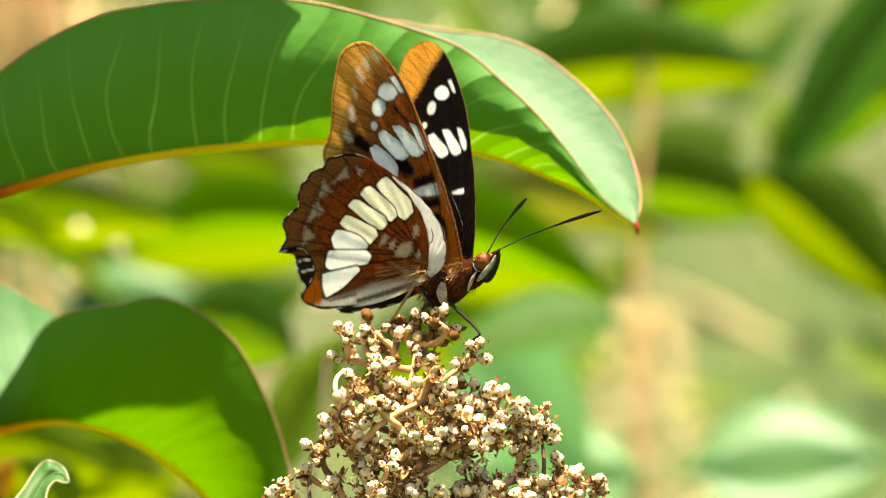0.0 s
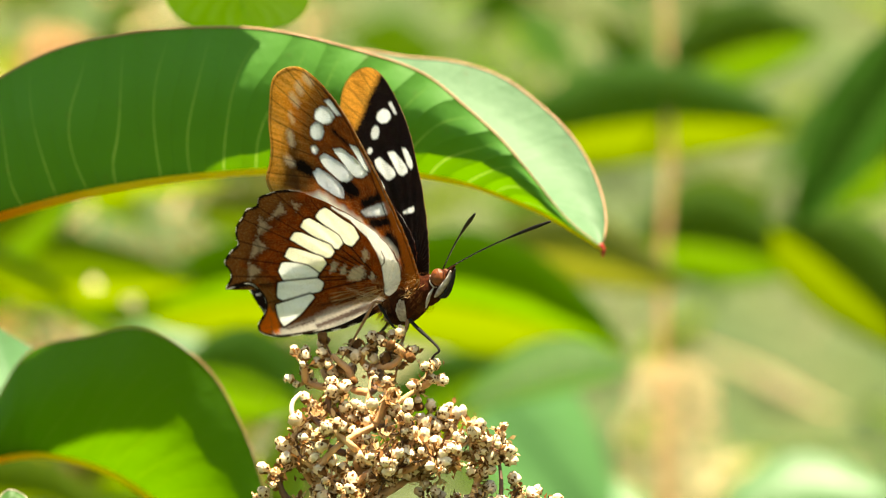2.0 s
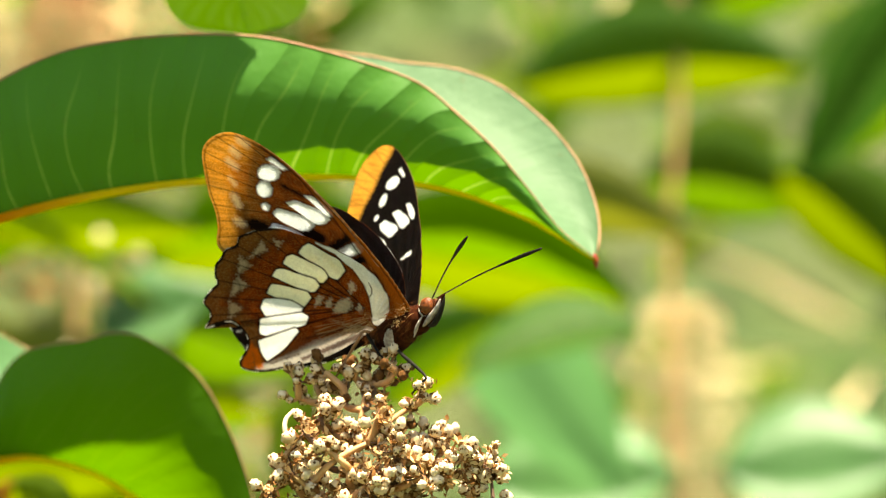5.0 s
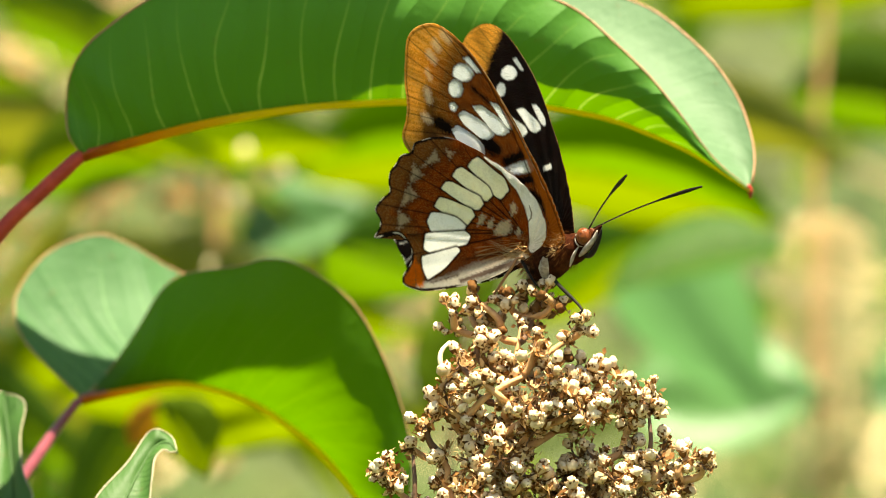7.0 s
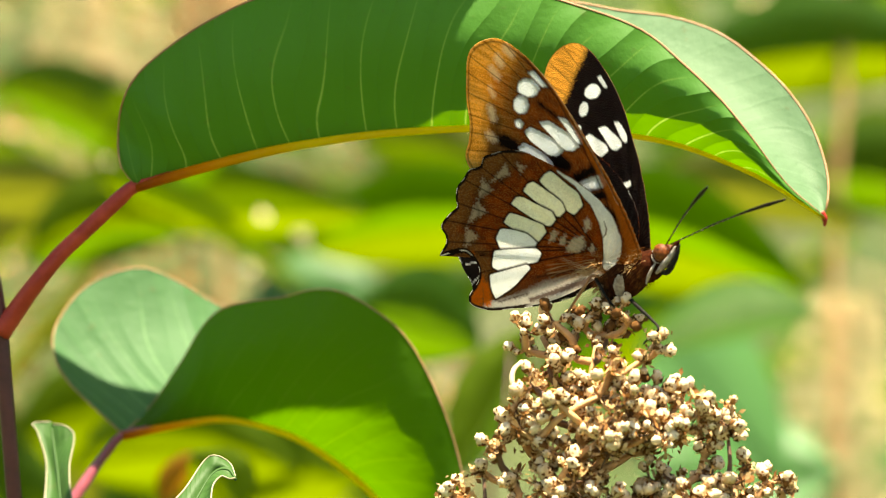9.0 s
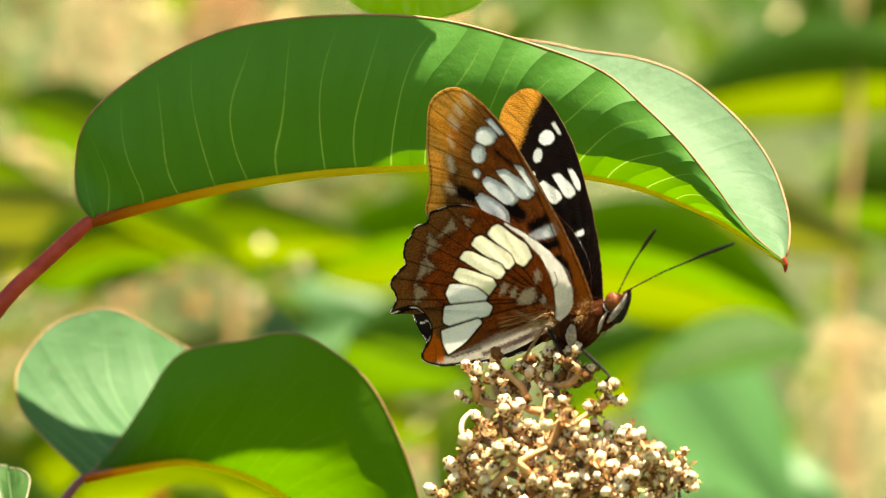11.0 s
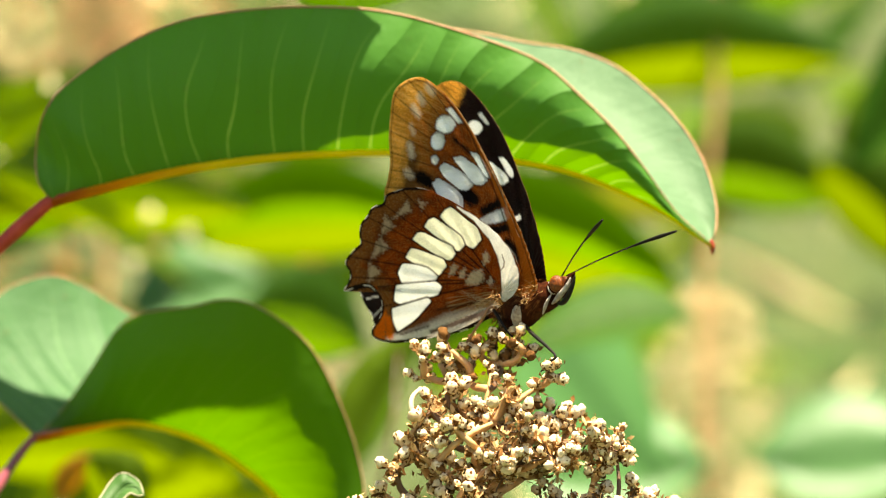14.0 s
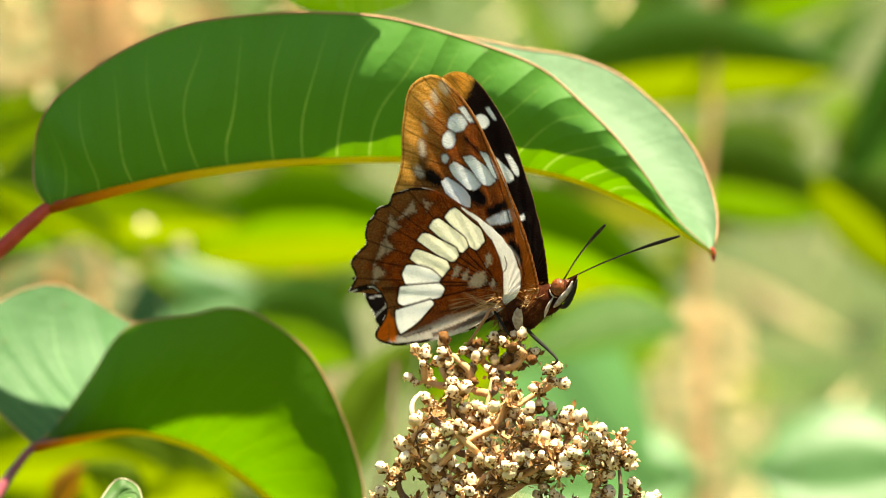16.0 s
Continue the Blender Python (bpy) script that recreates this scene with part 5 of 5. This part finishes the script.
    legs = (([(-3.34, -3.87, -0.6), (-2.42, -5.28, -0.2), (0.71, -9.88, 0.6), (-0.43, -10.27, 0.6), (-2.68, -10.57, 0.4)], BLACK, 0.20),
            ([(-3.97, -3.56, -0.8), (-4.32, -4.17, -0.6), (-7.17, -6.72, -0.3), (-9.48, -8.75, -0.4), (-11.09, -9.56, -0.8)], LEG_BROWN, 0.17),
            ([(-5.96, 0.09, 0.4), (-6.4, 0.36, 1.2), (-7.54, -0.41, 1.6), (-12.17, -2.06, 1.6), (-15.03, -2.63, 1.2), (-16.1, -2.89, 1)], LEG_BROWN, 0.17),
            ([(-6.73, 0.15, 0.2), (-5.75, -1.76, 0.8), (-5.48, -3.52, 0.6), (-5.3, -4.43, 0.2)], BLACK, 0.18),
            ([(-6.13, -2.57, -3), (-7.83, -3.34, -3.6), (-11.67, -3.82, -4.2), (-13.27, -4.61, -4.2)], BLACK, 0.18),
            ([(-9, -0.72, -3.4), (-12.58, -0.96, -4.4), (-16.51, -0.98, -4.8), (-18.38, -1.23, -4.8)], BLACK, 0.18))
    for pts, mat, r in legs:
        part("leg", tube([Vector(p) * MM for p in pts], [r * 1.2 * MM, r * 1.3 * MM, r * MM, r * 0.8 * MM, r * 0.6 * MM], 7, 30), mat, bug)
    hair = bmesh.new()
    for i in range(3600):
        c = Vector(rnd.choice(((-4.08, -0.34, -1.8), (-2.83, -0.2, -1.8), (-5.26, -0.6, -1.8), (-2.0, -0.9, -1.8), (-0.2, -1.4, -1.8), (-6.0, -0.6, -1.8))))
        d = Vector((rnd.gauss(0, 1), rnd.gauss(0, 1), rnd.gauss(0, 1))).normalized()
        root = c + Vector((d.x * 2.6, d.y * 2.2, d.z * 2.0))
        tipp = root + d * rnd.uniform(0.2, 0.7) + Vector((-1.0, -0.3, 0)) * rnd.uniform(0.4, 1.3)
        w = d.cross(Vector((rnd.random(), rnd.random(), rnd.random()))).normalized() * 0.024
        hair.faces.new([hair.verts.new(q * MM) for q in (root - w, root + w, tipp)])
    tuft = bmesh.new()
    for c, count in (((1.5, -0.7, 0.9), 34), ((-0.3, -1.2, 0.7), 26), ((-3.28, 0.2, 2.4), 26)):      # bright hair at the wing roots
        for i in range(count):
            root = Vector(c) + Vector((rnd.gauss(0, 0.42), rnd.gauss(0, 0.5), rnd.gauss(0, 0.3)))
            tipp = root + Vector((rnd.gauss(-0.5, 0.45), rnd.gauss(0.1, 0.4), rnd.gauss(0.15, 0.3)))
            w = Vector((rnd.gauss(0, 1), rnd.gauss(0, 1), rnd.gauss(0, 1))).normalized() * 0.028
            tuft.faces.new([tuft.verts.new(q * MM) for q in (root - w, root + w, tipp)])
    part("wing_root_hair", tuft, FUR_TUFT, bug, "bright golden hair", "stuff")
    part("body_hair", hair, FUR_GOLD, bug, "fine golden hair", "stuff")
    return bug, wings


BUG, WINGS = build_butterfly()


# ---- the shrub behind ----
def far_leaf(base, tip, width, droop, turn, upper, lower, label="large green laurel leaf of the shrub behind", fold=0.6):
    """A leaf between two points, slightly folded, its blade turned about its midrib by turn degrees."""
    a, b = Vector(base), Vector(tip)
    d = b - a
    length = d.length
    d.normalize()
    s = d.cross(Vector((0, 0, 1))).normalized()
    u = s.cross(d)
    t = radians(turn)
    w1, w2 = s * math.cos(t) + u * math.sin(t), -s * math.cos(t - fold) - u * math.sin(t - fold)
    mid, e1, e2 = [], [], []
    for i in range(9):
        k = i / 8
        c = a + d * length * k + Vector((0, 0, droop * math.sin(math.pi * k)))
        h = width * 0.5 * math.sin(math.pi * k ** 0.85) ** 0.8 if 0 < k < 1 else 0.0
        mid.append(c)
        e1.append(c + w1 * h)
        e2.append(c + w2 * h)
    return folded_leaf("laurel_leaf", label, mid, e1, e2, bulge=width * 0.06, near_mat=upper, far_mat=lower, rim=(0.15, upper), rib=(0.5, 0.3, upper),
                       group="leaves of the shrub behind", fine=False, ripple=0.0 if upper in (LEAF_BLUE, LEAF_AQUA) else 0.3)


# lime halves and leaves are coloured as sunlit, the slanting one as shaded
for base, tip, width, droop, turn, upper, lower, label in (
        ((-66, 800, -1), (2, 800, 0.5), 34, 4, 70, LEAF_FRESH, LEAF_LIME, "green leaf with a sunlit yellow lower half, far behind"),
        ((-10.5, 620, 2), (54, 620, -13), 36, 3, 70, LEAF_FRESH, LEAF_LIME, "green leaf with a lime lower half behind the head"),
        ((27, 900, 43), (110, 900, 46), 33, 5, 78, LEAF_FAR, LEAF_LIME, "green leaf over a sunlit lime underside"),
        ((131, 700, 66.7), (96, 700, 14.5), 21, 0, 86, LEAF_SHADED, LEAF_SHADED, "dark green slanting leaf in shade"),
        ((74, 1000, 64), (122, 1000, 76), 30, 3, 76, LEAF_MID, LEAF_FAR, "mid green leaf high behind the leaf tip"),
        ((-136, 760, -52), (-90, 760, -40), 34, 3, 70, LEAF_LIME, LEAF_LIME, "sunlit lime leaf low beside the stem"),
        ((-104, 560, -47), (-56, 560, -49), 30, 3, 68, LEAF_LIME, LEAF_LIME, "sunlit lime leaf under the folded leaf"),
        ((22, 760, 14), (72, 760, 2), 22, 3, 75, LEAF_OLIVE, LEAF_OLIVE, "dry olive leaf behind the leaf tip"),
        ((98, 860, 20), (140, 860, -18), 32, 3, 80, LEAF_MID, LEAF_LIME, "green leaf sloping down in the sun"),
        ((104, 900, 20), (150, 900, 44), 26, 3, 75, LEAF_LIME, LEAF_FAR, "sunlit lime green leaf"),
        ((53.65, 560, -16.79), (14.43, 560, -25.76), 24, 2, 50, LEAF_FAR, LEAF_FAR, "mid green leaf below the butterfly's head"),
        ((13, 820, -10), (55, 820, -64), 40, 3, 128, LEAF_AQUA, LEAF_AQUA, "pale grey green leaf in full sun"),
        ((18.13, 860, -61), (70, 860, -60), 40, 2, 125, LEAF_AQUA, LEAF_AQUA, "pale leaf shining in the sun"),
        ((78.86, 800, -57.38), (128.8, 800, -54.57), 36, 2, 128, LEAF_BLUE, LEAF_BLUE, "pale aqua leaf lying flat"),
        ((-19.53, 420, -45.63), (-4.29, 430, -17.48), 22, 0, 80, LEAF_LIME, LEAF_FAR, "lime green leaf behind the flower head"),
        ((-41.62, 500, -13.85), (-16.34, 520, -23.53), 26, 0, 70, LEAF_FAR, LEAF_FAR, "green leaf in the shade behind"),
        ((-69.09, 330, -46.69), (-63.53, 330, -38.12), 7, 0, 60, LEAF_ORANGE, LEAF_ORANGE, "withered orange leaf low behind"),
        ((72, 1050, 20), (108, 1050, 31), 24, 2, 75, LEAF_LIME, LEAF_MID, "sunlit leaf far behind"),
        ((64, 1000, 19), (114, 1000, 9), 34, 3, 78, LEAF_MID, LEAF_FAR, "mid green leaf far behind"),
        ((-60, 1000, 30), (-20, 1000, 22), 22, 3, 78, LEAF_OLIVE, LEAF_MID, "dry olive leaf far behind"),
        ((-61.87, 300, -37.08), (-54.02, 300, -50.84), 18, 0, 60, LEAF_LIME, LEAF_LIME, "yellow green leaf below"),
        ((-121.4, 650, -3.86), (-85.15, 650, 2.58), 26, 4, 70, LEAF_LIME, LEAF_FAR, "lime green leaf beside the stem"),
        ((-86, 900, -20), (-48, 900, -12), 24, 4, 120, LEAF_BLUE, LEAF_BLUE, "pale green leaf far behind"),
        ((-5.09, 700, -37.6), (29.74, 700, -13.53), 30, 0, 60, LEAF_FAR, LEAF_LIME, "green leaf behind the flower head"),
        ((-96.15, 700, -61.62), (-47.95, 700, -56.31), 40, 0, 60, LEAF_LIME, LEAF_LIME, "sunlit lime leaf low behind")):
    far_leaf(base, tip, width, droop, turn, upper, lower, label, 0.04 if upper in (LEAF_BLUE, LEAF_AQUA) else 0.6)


rnd_leaf = random.Random(21)
for i in range(34):      # looser foliage low on the shrub, behind the stem and the flower head
    depth = rnd_leaf.uniform(620, 1200)
    k = (801 + depth) / 11211
    x = (rnd_leaf.uniform(-260, 720) - 784) * k
    z = (441 - rnd_leaf.uniform(330, 980)) * k
    if i >= 22:      # and higher up beside the stem
        x, z = (rnd_leaf.uniform(-260, 330) - 784) * k, (441 - rnd_leaf.uniform(190, 460)) * k
    a, ln = radians(rnd_leaf.uniform(-50, 60)), rnd_leaf.uniform(40, 75)
    d = Vector((math.cos(a), rnd_leaf.uniform(-0.4, 0.4), math.sin(a))) * ln * 0.5
    c = Vector((x, depth, z))
    # lime is painted as sunlit, mid green as shaded
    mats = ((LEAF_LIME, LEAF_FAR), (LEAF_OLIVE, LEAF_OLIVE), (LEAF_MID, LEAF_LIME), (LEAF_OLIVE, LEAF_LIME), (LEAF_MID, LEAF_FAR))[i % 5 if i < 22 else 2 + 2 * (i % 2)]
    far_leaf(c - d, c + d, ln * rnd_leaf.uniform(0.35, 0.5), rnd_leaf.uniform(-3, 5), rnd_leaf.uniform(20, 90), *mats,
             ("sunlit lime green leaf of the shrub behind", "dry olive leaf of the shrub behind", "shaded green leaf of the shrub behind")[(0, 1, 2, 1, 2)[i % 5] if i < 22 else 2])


def build_seed_head(at, height, width, label, seed, mat):
    """A dry straw-coloured panicle: a stalk with a narrow cone of small chaffy grains."""
    rnd = random.Random(seed)
    thing_ob = thing("dry_seed_head", label, "seed head", world(at))
    part("stalk", tube([Vector((0, 0, -height * 2.2 * MM)), Vector((0.5 * MM, 0, -height * MM)), Vector((0, 0, 0.4 * height * MM))], [1.6 * MM, 1.2 * MM, 0.5 * MM], 6, 12), TWIG, thing_ob)
    bm = bmesh.new()
    for i in range(950):
        k = rnd.random() ** 0.8
        r = width * 0.5 * (0.25 + 0.75 * math.sin(math.pi * (0.12 + 0.8 * (1 - k)))) * math.sqrt(rnd.random())
        a = rnd.uniform(0, math.tau)
        c = Vector((r * math.cos(a), r * math.sin(a), -height * 0.55 + height * k))
        e = [Vector((rnd.gauss(0, 1), rnd.gauss(0, 1), rnd.gauss(0, 1))).normalized() * rnd.uniform(0.9, 2.0) for j in range(3)]
        v = [bm.verts.new((c + q) * MM) for q in (e[0], e[1], e[2], -(e[0] + e[1]) * 0.6)]
        for f in ((0, 1, 2), (0, 2, 3), (1, 3, 2), (0, 3, 1)):
            bm.faces.new([v[j] for j in f])
    part("grain", bm, mat, thing_ob, "straw coloured grains", "stuff")


build_seed_head((74.5, 960, -50.5), 76, 36, "dry straw coloured seed head far behind", 5, STRAW)
build_seed_head((-138.4, 1100, 53.96), 70, 46, "dry straw coloured seed head of the slope behind", 6, STRAW)
build_seed_head((-97.44, 1000, 60.78), 50, 30, "dry tan seed head in the grass", 8, TWIG)

for pts, r, mat, label in (([(69.41, 900, -70.12), (70.23, 900, 5.74), (73.29, 900, 43.67), (71.84, 900, 127.1)], 1.4, TWIG, "pinkish grey upright twig far behind"),
                           ([(-13.79, 300, -84.27), (-11.3, 300, -44.98), (-8.83, 300, -31.24), (-7.9, 310, -19.64)], 0.45, STEM, "thin reddish twig behind the flower head")):
    base = Vector(pts[0])
    tagged(part("twig", tube([(Vector(p) - base) * MM for p in pts], [r * MM, r * 0.8 * MM, r * 0.5 * MM], 8, 24), mat), label, "twig").location = world(base)


def build_brush():
    """Dry brush with small chaff on the slope behind, in loose clumps."""
    rnd = random.Random(31)
    for mat, count, seed, label in ((STRAW, 800, 3.0, "dry straw coloured brush far behind"), (TWIG, 1500, 3.4, "dry tan brush far behind"), (CALYX, 2800, 9.0, "dry brown brush far behind")):
        bm = bmesh.new()
        for i in range(count):
            y = rnd.uniform(1.0, 1.7)
            k = (801 + y * 1000) / 11211 * MM
            x, z = (rnd.uniform(-380, 620) - 784) * k, (441 - rnd.uniform(-160, 980)) * k
            if noise.noise(Vector((x * 22.0, y * 4.0, z * 22.0 + seed))) < 0.02 + 0.9 * max(0.0, x + 0.03):
                continue
            c = Vector((x, y, z + 1.2))
            e = [Vector((rnd.gauss(0, 1), rnd.gauss(0, 1), rnd.gauss(0, 1))).normalized() * rnd.uniform(2, 6) * MM for j in range(3)]
            bm.faces.new([bm.verts.new(c + q) for q in e])
        tagged(part("dry_brush", bm, mat), label, "brush", kind="stuff")
    bm = bmesh.new()
    for i in range(30):        # pale chaff that catches the sun
        c = Vector((rnd.uniform(-0.125, -0.035), rnd.uniform(0.55, 1.0), 1.2 + rnd.uniform(-0.035, 0.07)))
        e = [Vector((rnd.gauss(0, 1), rnd.gauss(0, 0.5), rnd.gauss(0, 1))).normalized() * rnd.uniform(1.5, 3.2) * MM for j in range(3)]
        bm.faces.new([bm.verts.new(c + q) for q in e])
    tagged(part("dry_chaff", bm, STRAW_PALE), "pale dry chaff in the brush behind", "brush", kind="stuff")


build_brush()


def build_scrub():
    """Leaves and dry stalks of the scrub on the slope, too many and too far to count."""
    rnd = random.Random(11)
    # the lime share is coloured as if in full sun
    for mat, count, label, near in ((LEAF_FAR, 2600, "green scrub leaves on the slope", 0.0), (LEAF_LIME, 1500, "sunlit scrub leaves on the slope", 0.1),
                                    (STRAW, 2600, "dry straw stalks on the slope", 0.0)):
        bm = bmesh.new()
        uvl = bm.loops.layers.uv.new("UVMap")
        for i in range(count):
            y = rnd.uniform(1.3, 4.0)
            x = rnd.uniform(-0.30, 0.30) * (y + 0.8)
            z0 = 0.62 * max(0, y - 1.6)
            z = 1.2 + rnd.uniform(-0.2, 0.2) * (y + 0.8)
            # clumps: leave gaps where the slope shows
            if noise.noise(Vector((x * 3.0, y * 1.5, z * 3.0 + near * 40 + count * 0.01))) < 0.0 or z < z0:
                continue
            c = Vector((x, y, z))
            d = Vector((rnd.gauss(0, 1), rnd.gauss(0, 0.6), rnd.gauss(0.2, 0.7))).normalized()
            s = d.cross(Vector((rnd.gauss(0, 1), rnd.gauss(0, 1), rnd.gauss(0, 1)))).normalized()
            ln, w = (rnd.uniform(0.02, 0.045), rnd.uniform(0.008, 0.016)) if mat is not STRAW else (rnd.uniform(0.02, 0.06), 0.003)
            q = [bm.verts.new(p) for p in (c - d * ln, c - d * ln * 0.2 + s * w, c + d * ln, c - d * ln * 0.2 - s * w)]
            f = bm.faces.new(q)
            for loop, t in zip(f.loops, ((0, 0), (0.4, 1), (1, 0), (0.4, 1))):
                loop[uvl].uv = t
        tagged(part("scrub", bm, mat), label, "scrub", kind="stuff")


build_scrub()

# ---- unseen leaves added above, whose shade falls on the folded leaves ----
def sunward(p, height):
    """The point that lies so many millimetres higher on the way to the sun."""
    return Vector(p) + SUN * (height / SUN.z)


for base, tip, width, turn in ((sunward((-92, 30.5, 20), 42), sunward((-9.2, 46, 20), 42), 28, 0),
                               (sunward((-79, 107, -14), 79), sunward((0, 70, -14), 76), 17, 0)):
    far_leaf(base, tip, width, 0, turn, LEAF, LEAF, "unseen leaf added above to shade the folded leaves")


UPPER_SWAY = [  # seconds, shift along x and z in millimetres, turn about the leaf's foot in degrees
    (0, 0.20, -0.88, -0.83),
    (0.5, -0.12, -0.70, -0.75),
    (1, 0.13, -0.68, -0.91),
    (1.5, -0.62, -1.85, -1.46),
    (2, 0.58, -1.31, -1.26),
    (2.5, 1.97, -0.84, -1.46),
    (3, 0.89, -0.43, -1.00),
    (5.5, 0.12, -0.61, -0.65),
    (6, -0.41, -0.16, -0.34),
    (6.5, 0.52, 0.07, -0.14),
    (7, -0.19, 0.21, -0.27),
    (7.5, 0.54, -0.85, -0.10),
    (8, -0.44, -0.33, -0.29),
    (8.5, -0.38, -0.68, -0.51),
    (9, -0.34, -1.18, -0.74),
    (11.5, 0.01, 0.04, -0.07),
    (12, 0.52, -0.31, -0.03),
    (12.5, 0.74, -0.11, -0.08),
    (13, 0.51, -0.41, -0.45),
    (13.5, 0.35, -0.45, -0.38),
    (14, 0.07, 0.26, -0.04),
    (14.5, 0.32, -0.19, -0.32),
    (15, -0.23, 0.07, -0.30),
    (15.5, -0.05, -0.15, -0.21),
    (16, 0.00, 0.00, 0.00),
]
LOWER_SWAY = [
    (0, -0.20, -0.65, 0.00),
    (2.5, 0.80, -0.40, 0.00),
    (3, -0.20, -0.65, 0.00),
    (5.5, -0.39, -0.97, 0.00),
    (6, -1.27, -1.05, 0.00),
    (7, 0.02, -0.87, 0.00),
    (9, -0.90, -1.13, 0.00),
    (11.5, -0.34, -1.13, 0.00),
    (12, 0.93, -0.32, 0.00),
    (12.5, 0.76, -0.50, 0.00),
    (13, 0.10, 0.17, 0.00),
    (13.5, -0.06, -0.34, 0.00),
    (14, -0.25, 0.32, 0.00),
    (14.5, 0.79, 0.03, 0.00),
    (15, -0.11, 0.07, 0.00),
    (15.5, 0.37, -0.05, 0.00),
    (16, -0.02, -0.03, 0.00),
]


def motions():
    """Wings open and close; the body stays on its perch; the folded leaves sway a little in the wind."""
    for leaf, rows in ((UPPER_LEAF, UPPER_SWAY), (LOWER_LEAF, LOWER_SWAY)):
        x0, y0, z0 = leaf.location
        walk(leaf, [(t, pose(x0 + x * MM, y0, z0 + z * MM, 0, turn, 0)) for t, x, z, turn in rows])
    walk(BUG, [(t, Matrix.Translation(HINGE + Vector((x, y, z)) * MM) @ Matrix.Rotation(radians(Vector((a, b, c)).length), 4, Vector((a, b, c + 1e-6)).normalized()) @ AXES.to_4x4())
               for t, a, b, c, x, y, z in BODY_ROWS])
    (near_f, near_h), (far_f, far_h) = WINGS
    apart = -1.8 * MM          # the far wings hinge on the other side of the thorax
    walk(near_f, [(t, pose(0, 0, 0, a) @ pose(0, 0, 0, 0, 0, sa)) for t, a, sa, b, sb, h, sh in WING_ROWS])
    walk(near_h, [(t, pose(0, 0, 0, h) @ pose(0, 0, 0, 0, 0, sh)) for t, a, sa, b, sb, h, sh in WING_ROWS])
    walk(far_f, [(t, pose(0, 0, apart, -b) @ pose(0, 0, 0, 0, 0, sb)) for t, a, sa, b, sb, h, sh in WING_ROWS])
    walk(far_h, [(t, pose(0, 0, apart, -6 + 0.55 * (h - 16.6))) for t, a, sa, b, sb, h, sh in WING_ROWS])


motions()
